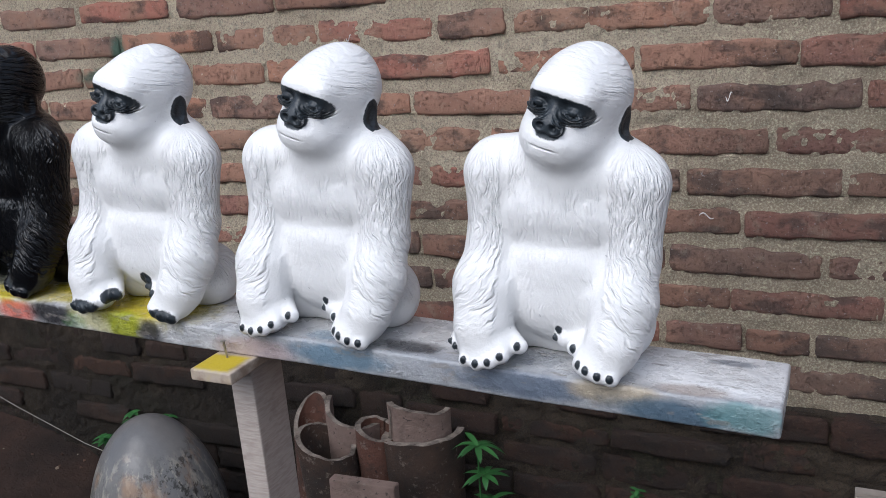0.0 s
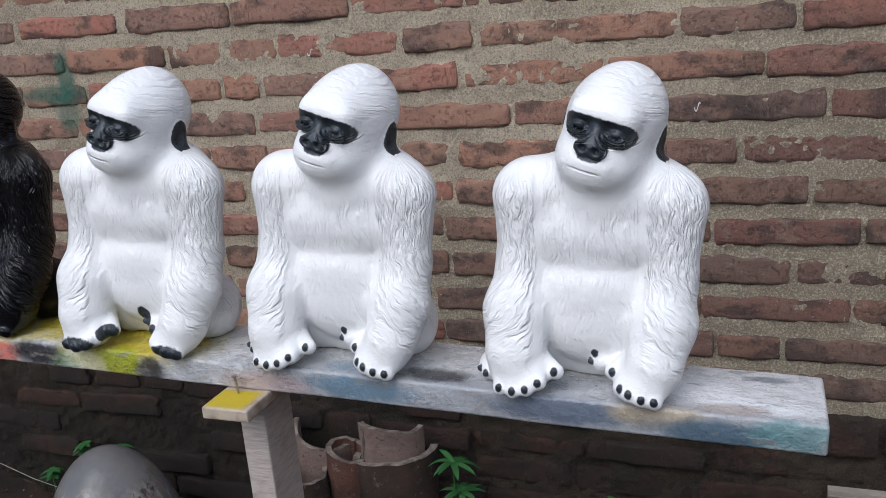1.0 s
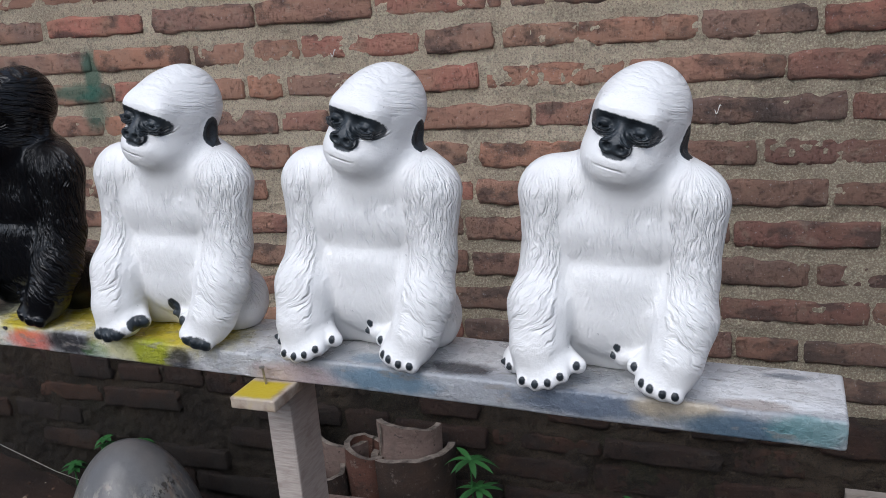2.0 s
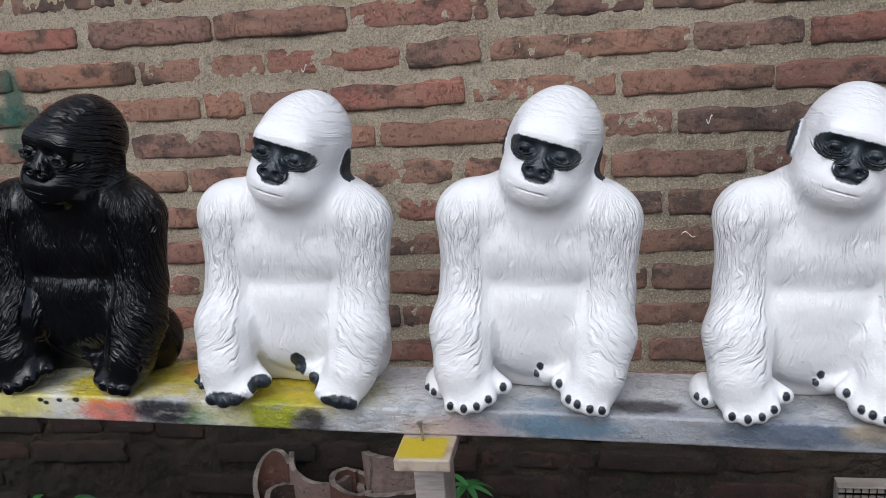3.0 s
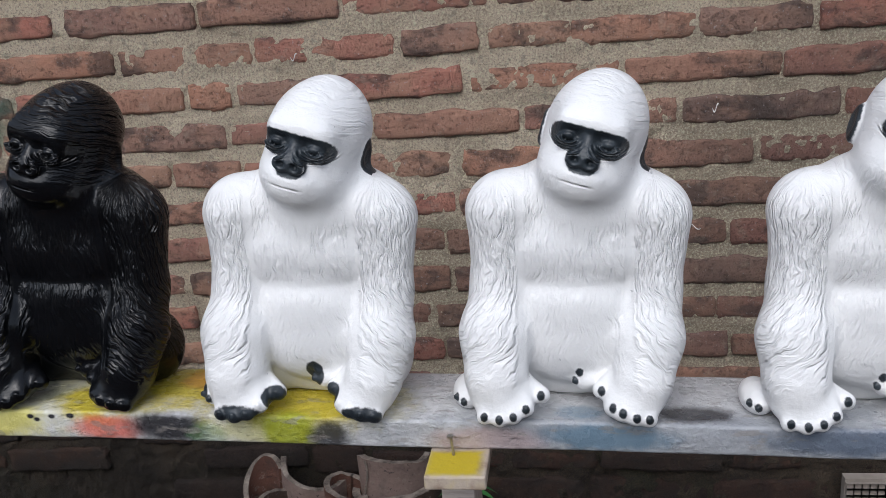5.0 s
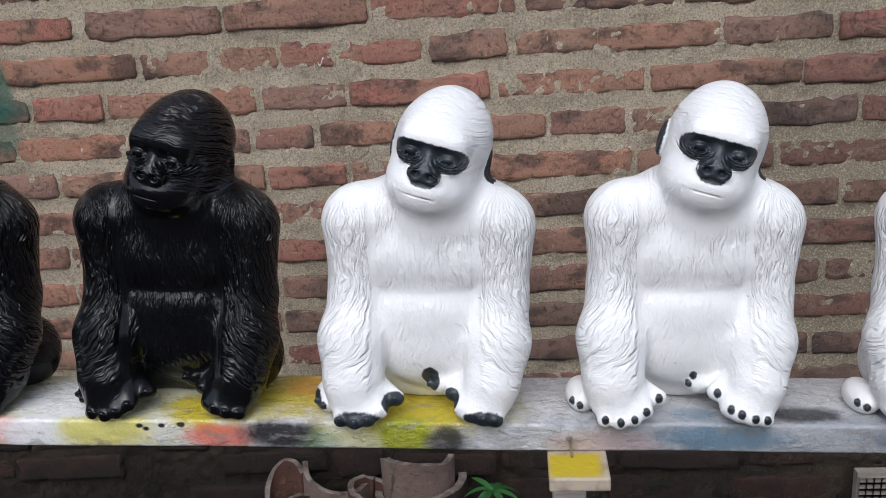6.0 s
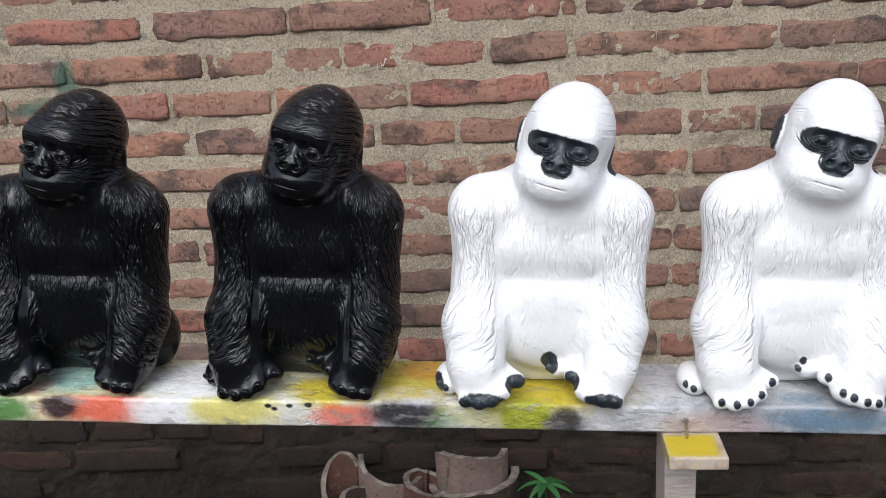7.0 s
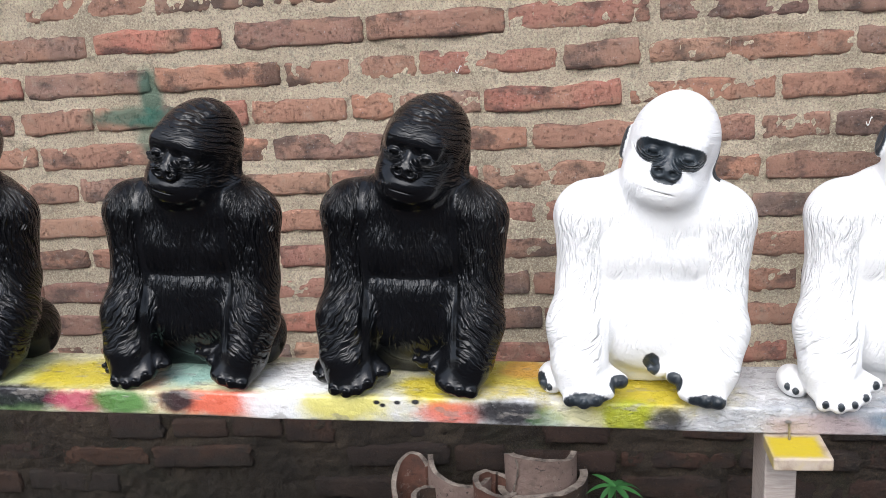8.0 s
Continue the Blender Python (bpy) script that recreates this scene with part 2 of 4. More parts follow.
def spray_board_material():
    """White gloss board, oversprayed with soft colour spots: x along the board, v round its section (front face below 0)."""
    k = Mat("oversprayed_board", 0.42)
    c = k.mix(k.math("MULTIPLY", k.step(k.noise(16.0, 6), 0.4, 0.7), 0.7), (0.60, 0.60, 0.60), (0.44, 0.44, 0.45))
    sep = k.t.nodes.new("ShaderNodeSeparateXYZ")
    k.link(k.coord.outputs["Object"], sep.inputs[0])
    v_of = k.math("ADD", sep.outputs["Y"], sep.outputs["Z"])
    wob = k.math("MULTIPLY", k.math("SUBTRACT", k.noise(45.0, 6, None, 0.65), 0.5), 1.1)
    for x, v, rx, rv, col, amount in SPOTS:
        a = k.math("DIVIDE", k.math("SUBTRACT", sep.outputs["X"], x), rx)
        b = k.math("DIVIDE", k.math("SUBTRACT", v_of, v), rv)
        d = k.math("SQRT", k.math("ADD", k.math("MULTIPLY", a, a), k.math("MULTIPLY", b, b)))
        fade = k.math("MULTIPLY", k.step(k.math("ADD", d, wob), 1.25, 0.55), amount)
        c = k.mix(fade, c, col)
    c = k.mix(k.math("MULTIPLY", k.step(k.noise(75.0, 5, k.mapped((0.5, 1.4, 1.4), loc=(6, 1, 1))), 0.58, 0.66), 0.55), c, (0.24, 0.22, 0.20))
    k.color(c)
    k.rough(k.ramp(k.noise(40.0, 4), (0.3, 0.14), (0.7, 0.4)))
    n1 = k.bump(k.noise(28.0, 5), 0.005, 0.6)
    crust = k.math("MULTIPLY", k.step(k.noise(150.0, 6, k.mapped((0.6, 1, 1)), 0.65), 0.45, 0.62), k.step(k.noise(14.0, 4, k.mapped(loc=(2, 2, 2))), 0.42, 0.6))
    n2 = k.bump(crust, 0.0006, 1.0, n1)
    k.bump(k.noise(130.0, 5, None, 0.6), 0.0026, 0.8, n2)
    return k.m


YELLOW, DARK, RED, GREEN, TEAL = (0.50, 0.40, 0.012), (0.022, 0.022, 0.026), (0.66, 0.12, 0.07), (0.06, 0.20, 0.04), (0.22, 0.46, 0.44)
BLUE, SLATE, TAN, WHITE, LEMON, OLIVE = (0.10, 0.18, 0.25), (0.17, 0.19, 0.22), (0.42, 0.34, 0.22), (0.74, 0.75, 0.76), (0.60, 0.55, 0.16), (0.30, 0.33, 0.012)
SPOTS = [
    (-0.60, 0.00, 0.34, 0.09, LEMON, 0.55), (0.22, -0.05, 0.34, 0.030, SLATE, 0.55), (0.10, -0.01, 0.16, 0.05, SLATE, 0.22),
    (-0.665, -0.008, 0.060, 0.035, YELLOW, 0.9), (-0.588, -0.008, 0.022, 0.030, RED, 0.45), (-0.556, 0.004, 0.040, 0.035, TEAL, 0.75),
    (-0.800, -0.01, 0.05, 0.05, TEAL, 0.5), (-0.735, 0.0, 0.03, 0.05, (0.35, 0.42, 0.2), 0.6), (-0.438, -0.003, 0.060, 0.045, WHITE, 0.9), (-0.319, -0.021, 0.040, 0.030, YELLOW, 0.92),
    (-0.251, 0.012, 0.060, 0.045, YELLOW, 0.9), (-0.240, 0.022, 0.030, 0.022, (0.60, 0.24, 0.04), 0.6), (-0.151, -0.012, 0.080, 0.045, YELLOW, 0.95),
    (-0.714, -0.049, 0.045, 0.016, DARK, 0.9), (-0.730, -0.060, 0.050, 0.012, GREEN, 0.6), (-0.735, -0.050, 0.075, 0.013, DARK, 0.93), (-0.648, -0.053, 0.030, 0.013, (0.45, 0.05, 0.12), 0.85), (-0.609, -0.053, 0.030, 0.014, GREEN, 0.9),
    (-0.511, -0.050, 0.062, 0.017, RED, 0.92), (-0.556, -0.049, 0.018, 0.013, DARK, 0.96), (-0.464, -0.052, 0.035, 0.02, WHITE, 0.9),
    (-0.400, -0.050, 0.045, 0.018, LEMON, 0.95), (-0.307, -0.055, 0.032, 0.012, RED, 0.8), (-0.256, -0.053, 0.038, 0.014, DARK, 0.97),
    (-0.206, -0.056, 0.020, 0.014, WHITE, 0.5), (-0.180, -0.052, 0.05, 0.016, LEMON, 0.6), (-0.158, -0.053, 0.024, 0.022, OLIVE, 0.9), (-0.126, -0.057, 0.017, 0.013, DARK, 0.92),
    (-0.225, -0.058, 0.018, 0.010, GREEN, 0.4), (-0.005, -0.058, 0.05, 0.012, (0.45, 0.30, 0.28), 0.5), (0.082, -0.052, 0.050, 0.013, BLUE, 0.8),
    (0.063, -0.024, 0.018, 0.012, BLUE, 0.55), (0.143, -0.024, 0.032, 0.014, DARK, 0.85), (0.243, -0.011, 0.05, 0.018, SLATE, 0.6), (0.253, -0.052, 0.060, 0.013, (0.07, 0.10, 0.15), 0.8),
    (0.326, -0.047, 0.035, 0.012, TAN, 0.7), (0.372, -0.057, 0.055, 0.011, (0.05, 0.10, 0.15), 0.85), (0.419, -0.052, 0.032, 0.014, (0.12, 0.24, 0.25), 0.8),
    (0.347, 0.001, 0.040, 0.020, WHITE, 0.8), (0.395, -0.024, 0.045, 0.012, WHITE, 0.8), (0.380, -0.031, 0.028, 0.010, (0.33, 0.28, 0.25), 0.75), (0.403, 0.025, 0.020, 0.006, SLATE, 0.8),
]
for dot_x, dot_v in ((-0.372, -0.0465), (-0.367, -0.0490), (-0.354, -0.0460), (-0.338, -0.0450)):
    SPOTS.append((dot_x, dot_v, 0.0036, 0.0024, DARK, 1.0))
BOARD = spray_board_material()


def raw_wood_material():
    k = Mat("pale_sawn_wood", 0.8)
    saw = k.noise(1.0, 4, k.mapped((60, 60, 420), rot=(0, 22, 0)))
    c = k.mix(k.step(saw, 0.4, 0.65), (0.44, 0.385, 0.345), (0.37, 0.315, 0.28))
    c = k.mix(k.math("MULTIPLY", k.step(k.noise(40.0, 5), 0.55, 0.7), 0.4), c, (0.24, 0.19, 0.155))
    k.color(c)
    k.bump(saw, 0.0012, 0.7)
    return k.m


WOOD = raw_wood_material()


def sprayed_wood_material():
    k = Mat("pale_wood_sprayed_yellow", 0.6)
    sep = k.t.nodes.new("ShaderNodeSeparateXYZ")
    k.link(k.coord.outputs["Object"], sep.inputs[0])
    wob = k.math("MULTIPLY", k.math("SUBTRACT", k.noise(120.0, 3), 0.5), 0.35)
    p, q = k.math("DIVIDE", k.math("SUBTRACT", sep.outputs["X"], 0.003), 0.021), k.math("DIVIDE", k.math("SUBTRACT", sep.outputs["Y"], -0.047), 0.017)
    far = k.math("MAXIMUM", k.math("ABSOLUTE", p), k.math("ABSOLUTE", q))
    pale = k.mix(k.step(k.noise(60.0, 5), 0.4, 0.7), (0.44, 0.37, 0.30), (0.25, 0.18, 0.13))
    k.color(k.mix(k.step(k.math("ADD", far, wob), 1.15, 0.75), pale, (0.47, 0.355, 0.012)))
    k.bump(k.noise(200.0, 5), 0.0012, 0.7)
    return k.m


WOOD_YELLOW = sprayed_wood_material()


def terracotta_material(name, low, high, soot):
    k = Mat(name, 0.85)
    c = k.ramp(k.noise(9.0, 6), (0.35, low), (0.65, high))
    c = k.mix(k.math("MULTIPLY", k.step(k.noise(16.0, 7, k.mapped(loc=(2, 2, 2)), 0.65), 0.5, 0.66), soot), c, (0.030, 0.025, 0.021))
    c = k.mix(k.math("MULTIPLY", k.step(k.noise(60.0, 6, k.mapped(loc=(9, 2, 5)), 0.7), 0.56, 0.66), 0.45), c, (0.30, 0.25, 0.20))
    c = k.mix(k.math("MULTIPLY", k.step(k.noise(110.0, 4, k.mapped(loc=(1, 7, 5))), 0.62, 0.70), 0.7), c, (0.022, 0.018, 0.016))
    k.color(c)
    k.bump(k.noise(70.0, 9, None, 0.72), 0.009, 1.0)
    return k.m


TERRACOTTA_PALE = terracotta_material("pinkish_terracotta", (0.17, 0.115, 0.092), (0.29, 0.205, 0.170), 0.35)
TERRACOTTA_DARK = terracotta_material("sooty_terracotta", (0.022, 0.016, 0.012), (0.075, 0.041, 0.026), 0.85)
TERRACOTTA_RUST = terracotta_material("rust_red_terracotta", (0.070, 0.032, 0.022), (0.145, 0.062, 0.040), 0.6)


def clay_edge_material():
    k = Mat("pale_broken_clay", 0.9)
    k.color(k.ramp(k.noise(38.0, 7, None, 0.65), (0.36, (0.060, 0.047, 0.038)), (0.66, (0.30, 0.25, 0.205))))
    k.bump(k.noise(150.0, 6), 0.003, 1.0)
    return k.m


CLAY_EDGE = clay_edge_material()


def dome_material():
    k = Mat("stained_cement_glaze", 0.28)
    c = k.ramp(k.noise(6.0, 7), (0.32, (0.13, 0.128, 0.128)), (0.68, (0.24, 0.235, 0.225)))
    sep = k.t.nodes.new("ShaderNodeSeparateXYZ")
    k.link(k.coord.outputs["Object"], sep.inputs[0])
    worn = k.step(k.math("ADD", sep.outputs["Z"], k.math("MULTIPLY", k.math("SUBTRACT", k.noise(9.0, 5), 0.5), 0.16)), 0.225, 0.165)
    streak = k.step(k.noise(1.0, 5, k.mapped((70, 70, 7)), 0.65), 0.50, 0.62)
    c = k.mix(k.math("MULTIPLY", k.math("MULTIPLY", streak, worn), 0.75), c, (0.40, 0.375, 0.31))
    speck = k.step(k.noise(95.0, 7, k.mapped((1, 1, 0.6)), 0.72), 0.50, 0.58)
    c = k.mix(k.math("MULTIPLY", k.math("MULTIPLY", k.math("MULTIPLY", speck, worn), k.step(k.noise(7.0, 3, k.mapped(loc=(1, 2, 3))), 0.40, 0.56)), 0.92), c, (0.030, 0.028, 0.024))
    c = k.mix(k.math("MULTIPLY", k.math("MULTIPLY", k.step(k.noise(9.0, 5, k.mapped((1.6, 1.6, 0.8), loc=(4, 4, 4))), 0.54, 0.68), worn), 0.6), c, (0.40, 0.25, 0.15))
    k.color(c)
    k.bump(k.noise(60.0, 6), 0.002, 0.6)
    return k.m


DOME = dome_material()


def leaf_material():
    k = Mat("fresh_green_leaf", 0.45)
    k.color(k.ramp(k.island(), (0.0, (0.022, 0.085, 0.022)), (1.0, (0.042, 0.15, 0.038))))
    k.bump(k.noise(150.0, 3), 0.001, 0.5)
    return k.m


LEAF = leaf_material()


def metal_material():
    k = Mat("dull_steel", 0.45)
    k.bsdf.inputs["Metallic"].default_value = 0.9
    k.color(k.ramp(k.noise(200.0, 3), (0.3, (0.32, 0.29, 0.25)), (0.7, (0.5, 0.48, 0.44))))
    return k.m


STEEL = metal_material()

# ---- setting ----
WALL_Y, GROUND_Z = 1.42, -0.15
PITCH, TOP_ROW = 0.0684, 0.990


def soil_height(x, y):
    heap = max(0.0, 1 - math.hypot((x + 2.25) / 0.85, (y - 1.45) / 0.55))
    h = GROUND_Z + 0.24 * heap ** 0.6 * (1 if heap > 0 else 0)
    return h + 0.012 * noise.noise(Vector((x * 4, y * 4, 0))) + 0.007 * noise.noise(Vector((x * 17, y * 17, 2)))


def ground():
    bm = bmesh.new()
    n = 90
    xs = [-400, -60, -12] + [-4 + 6 * i / n for i in range(n + 1)] + [10, 60, 400]
    ys = [-400, -60, -12] + [-2.4 + 4.0 * i / 60 for i in range(61)] + [3, 12, 60, 400]
    grid = [[bm.verts.new((x, y, soil_height(x, y) if -4 < x < 2 and -2.4 < y < 1.6 else GROUND_Z)) for y in ys] for x in xs]
    for i in range(len(xs) - 1):
        for j in range(len(ys) - 1):
            bm.faces.new((grid[i][j], grid[i + 1][j], grid[i + 1][j + 1], grid[i][j + 1]))
    tagged(mesh_object("ground", bm, SOIL, True), "damp dark brown soil ground beside the brick wall", "ground", kind="structure")


ground()


def mortar_sheet(name, y, x0, x1, z0, z1, thick, material, label, lumps=1.0, step=0.0058):
    """A wall's body, with a rough mortar face towards the yard."""
    bm = bmesh.new()
    nx, nz = int((x1 - x0) / step), int((z1 - z0) / step)
    grid = []
    for i in range(nx + 1):
        row = []
        for j in range(nz + 1):
            x, z = x0 + (x1 - x0) * i / nx, z0 + (z1 - z0) * j / nz
            d = 0.0045 * noise.noise(Vector((x * 18, z * 18, 3))) + 0.0036 * noise.noise(Vector((x * 55, z * 55, 7))) + 0.0020 * noise.noise(Vector((x * 130, z * 130, 1)))
            row.append(bm.verts.new((x, y - d * lumps, z)))
        grid.append(row)
    for i in range(nx):
        for j in range(nz):
            bm.faces.new((grid[i][j], grid[i + 1][j], grid[i + 1][j + 1], grid[i][j + 1]))
    box(bm, x0, x1, y + 0.012, y + thick, z0, z1)
    ob = mesh_object(name, bm, material, False)
    for p in ob.data.polygons:
        p.use_smooth = True
    return tagged(ob, label, "wall", kind="structure")


wall = mortar_sheet("wall_north", WALL_Y + 0.0040, -2.3, 0.75, 0.27, 1.30, 0.12, MORTAR, "old red brick wall with thick sandy mortar joints")
plinth = mortar_sheet("wall_foot", WALL_Y - 0.0232, -2.3, 0.75, -0.3, 0.325, 0.10, MORTAR_DAMP_SHADED, "damp mossy brick foot of the wall with shade in its colour", 1.8)


def plain_wall(name, x0, x1, y0, y1, z0, z1, material, label):
    bm = bmesh.new()
    box(bm, x0, x1, y0, y1, z0, z1)
    return tagged(mesh_object(name, bm, material), label, "wall", kind="structure")


plain_wall("wall_north_upper", -6, 6, WALL_Y + 0.006, WALL_Y + 0.13, 1.30, 2.06, MORTAR, "upper part of the old brick wall")
plain_wall("wall_north_west", -6, -2.3, WALL_Y + 0.006, WALL_Y + 0.13, -0.3, 1.30, MORTAR, "far part of the old brick wall")
plain_wall("wall_north_east", 0.75, 6, WALL_Y + 0.006, WALL_Y + 0.13, -0.3, 1.30, MORTAR, "far part of the old brick wall")
# added out of view: blocks low sky light and gives dark reflections
plain_wall("wall_south", -6, 6, -3.6, -3.45, -0.3, 2.0, UNSEEN_WALL_GREY, "unseen plain grey wall added to block low light")


# ---- statues ----
def surface_nets(f, origin, h):
    """A closed quad mesh round the negative part of the field f."""
    inside = f < 0
    s = [slice(None, -1), slice(1, None)]
    corners = [(a, b, c) for a in (0, 1) for b in (0, 1) for c in (0, 1)]
    count = sum(inside[s[a], s[b], s[c]].astype(np.int8) for a, b, c in corners)
    active = (count > 0) & (count < 8)
    cells = np.argwhere(active)
    index = np.full(active.shape, -1, np.int64)
    index[active] = np.arange(len(cells))
    val = {c: f[cells[:, 0] + c[0], cells[:, 1] + c[1], cells[:, 2] + c[2]] for c in corners}
    total, num = np.zeros((len(cells), 3)), np.zeros(len(cells))
    for p in corners:
        for axis in range(3):
            if p[axis]:
                continue
            q = tuple(1 if n == axis else p[n] for n in range(3))
            a, b = val[p], val[q]
            cross = (a < 0) != (b < 0)
            t = np.where(cross, a / np.where(cross, a - b, 1), 0)
            at = np.tile(np.array(p, float), (len(cells), 1))
            at[:, axis] += t
            total += at * cross[:, None]
            num += cross
    verts = (cells + total / num[:, None]) * h + np.array(origin)
    faces = []
    for axis in range(3):
        u, v = (axis + 1) % 3, (axis + 2) % 3
        lo, hi = [slice(1, -1)] * 3, [slice(1, -1)] * 3
        lo[axis], hi[axis] = slice(None, -1), slice(1, None)
        a, b = inside[tuple(lo)], inside[tuple(hi)]
        at = np.argwhere(a != b)
        base = at + 1
        base[:, axis] -= 1
        flip = a[tuple(at.T)]
        quad = []
        for du, dv in ((1, 1), (0, 1), (0, 0), (1, 0)):
            c = base.copy()
            c[:, u] -= du
            c[:, v] -= dv
            quad.append(index[c[:, 0], c[:, 1], c[:, 2]])
        quad = np.stack(quad, 1)
        quad[~flip] = quad[~flip][:, ::-1]
        faces.append(quad)
    return verts, np.concatenate(faces)


def smin(a, b, k):
    h = np.clip(0.5 + 0.5 * (b - a) / k, 0, 1)
    return b + (a - b) * h - k * h * (1 - h)


def smax(a, b, k):
    return -smin(-a, -b, k)


def ell(p, c, r):
    q = (p - np.array(c, np.float32)) / np.array(r, np.float32)
    k0 = np.sqrt((q * q).sum(-1))
    k1 = np.sqrt(((q / np.array(r, np.float32)) ** 2).sum(-1)) + 1e-9
    return k0 * (k0 - 1) / k1


def cap(p, a, b, ra, rb):
    a, b = np.array(a, np.float32), np.array(b, np.float32)
    t = np.clip(((p - a) @ (b - a)) / ((b - a) @ (b - a)), 0, 1)
    return np.sqrt(((p - a - t[..., None] * (b - a)) ** 2).sum(-1)) - (ra + (rb - ra) * t)


HEAD = Matrix.Translation((0.0155, 0.001, 0.2175)) @ Euler((radians(4), radians(15), radians(-7))).to_matrix().to_4x4()
NAILS = [(-0.068, -0.0625, 0.0100), (-0.0565, -0.0655, 0.0095), (-0.0460, -0.0650, 0.0120), (-0.0365, -0.0605, 0.0165), (-0.0255, -0.0480, 0.0215),
         (0.0280, -0.0560, 0.0165), (0.0350, -0.0615, 0.0150), (0.0448, -0.0640, 0.0125), (0.0545, -0.0620, 0.0105), (0.0200, -0.0425, 0.0240),
         (-0.0925, -0.0330, 0.0120), (-0.0860, -0.0385, 0.0095), (0.0035, -0.0285, 0.0325), (0.0000, -0.0275, 0.0245)]


def head_field(q):
    # skull that narrows towards the crown, sloping forehead, soft brow, heavy jaw
    q = q.copy()
    q[..., 0] *= 1.05 + 1.5 * np.maximum(0, q[..., 2] - 0.008)
    d = ell(q, (0.003, 0.004, 0.0055), (0.0360, 0.035, 0.0375))
    d = smin(d, ell(q, (0, -0.014, -0.002), (0.0350, 0.0370, 0.0310)), 0.014)
    d = smin(d, ell(q, (0, -0.015, -0.0255), (0.0345, 0.036, 0.0260)), 0.014)
    d = smin(d, cap(q, (-0.017, -0.0410, 0.0110), (0.017, -0.0410, 0.0110), 0.0078, 0.0078), 0.014)
    d = smin(d, ell(q, (0, -0.010, 0.012), (0.0300, 0.035, 0.0235)), 0.014)
    # the flat face, a little sunken under the brow
    for sx in (-1, 1):
        d = smax(d, -ell(q, (sx * 0.0148, -0.0605, 0.0000), (0.0145, 0.0125, 0.0088)), 0.004)
    d = smax(d, -cap(q, (-0.020, -0.0562, 0.003), (0.020, -0.0562, 0.003), 0.0085, 0.0085), 0.0025)
    d = smin(d, ell(q, (0, -0.0285, -0.0275), (0.0320, 0.031, 0.0205)), 0.010)
    # lips: a soft upper lip over a rounder lower one
    d = smin(d, ell(q, (0, -0.0480, -0.0225), (0.0190, 0.0105, 0.0060)), 0.005)
    d = smin(d, ell(q, (0, -0.0440, -0.0335), (0.0175, 0.0115, 0.0072)), 0.006)
    d = smin(d, cap(q, (0, -0.0465, 0.006), (0, -0.0525, -0.005), 0.0035, 0.0055), 0.006)
    d = smin(d, ell(q, (0, -0.0510, -0.0100), (0.0105, 0.0075, 0.0075)), 0.005)
    for sx in (-1, 1):
        d = smin(d, ell(q, (sx * 0.0148, -0.0484, 0.0025), (0.0050, 0.0030, 0.0028)), 0.0012)
        for ring, thick in ((0.0062, 0.0013), (0.0092, 0.0013), (0.0124, 0.0012)):
            e = q - np.array((sx * 0.0148, -0.0492 + (ring - 0.0075) * 0.10, 0.0015), np.float32)
            rad = np.sqrt(e[..., 0] ** 2 + (e[..., 2] * 1.6) ** 2) - ring
            lower = np.maximum(0, e[..., 2] + 0.0005) * 1.5 + np.maximum(0, np.abs(q[..., 0]) - 0.0235) * 2.0
            d = smin(d, np.sqrt(rad ** 2 + e[..., 1] ** 2 * 0.25 + lower ** 2) - thick, 0.0012)
        e = q - np.array((sx * 0.0056, -0.0575, -0.0105), np.float32)
        rad = np.sqrt((e[..., 0] * 0.86) ** 2 + (e[..., 2] * 1.12) ** 2) - 0.0044
        d = smin(d, np.sqrt(rad ** 2 + (e[..., 1] * 0.8) ** 2) - 0.0021, 0.0014)
        d = smax(d, -ell(q, (sx * 0.0054, -0.0615, -0.0105), (0.0030, 0.0060, 0.0024)), 0.0012)
        # ears
        d = smin(d, ell(q, (sx * 0.0372, 0.001, -0.010), (0.0058, 0.0105, 0.0150)), 0.003)
        d = smax(d, -ell(q, (sx * 0.0434, -0.0010, -0.010), (0.0036, 0.0066, 0.0105)), 0.002)
    return d


ARMS = (
    # shoulder, elbow, middle of the forearm, wrist: each a place and a radius
    (((-0.0570, -0.006, 0.155), 0.0245), ((-0.0575, -0.010, 0.100), 0.0208), ((-0.0605, -0.024, 0.064), 0.0262), ((-0.0600, -0.036, 0.032), 0.0248)),
    (((0.0620, -0.004, 0.150), 0.0243), ((0.0580, -0.008, 0.091), 0.0212), ((0.0565, -0.022, 0.060), 0.0243), ((0.0510, -0.036, 0.030), 0.0228)),
)


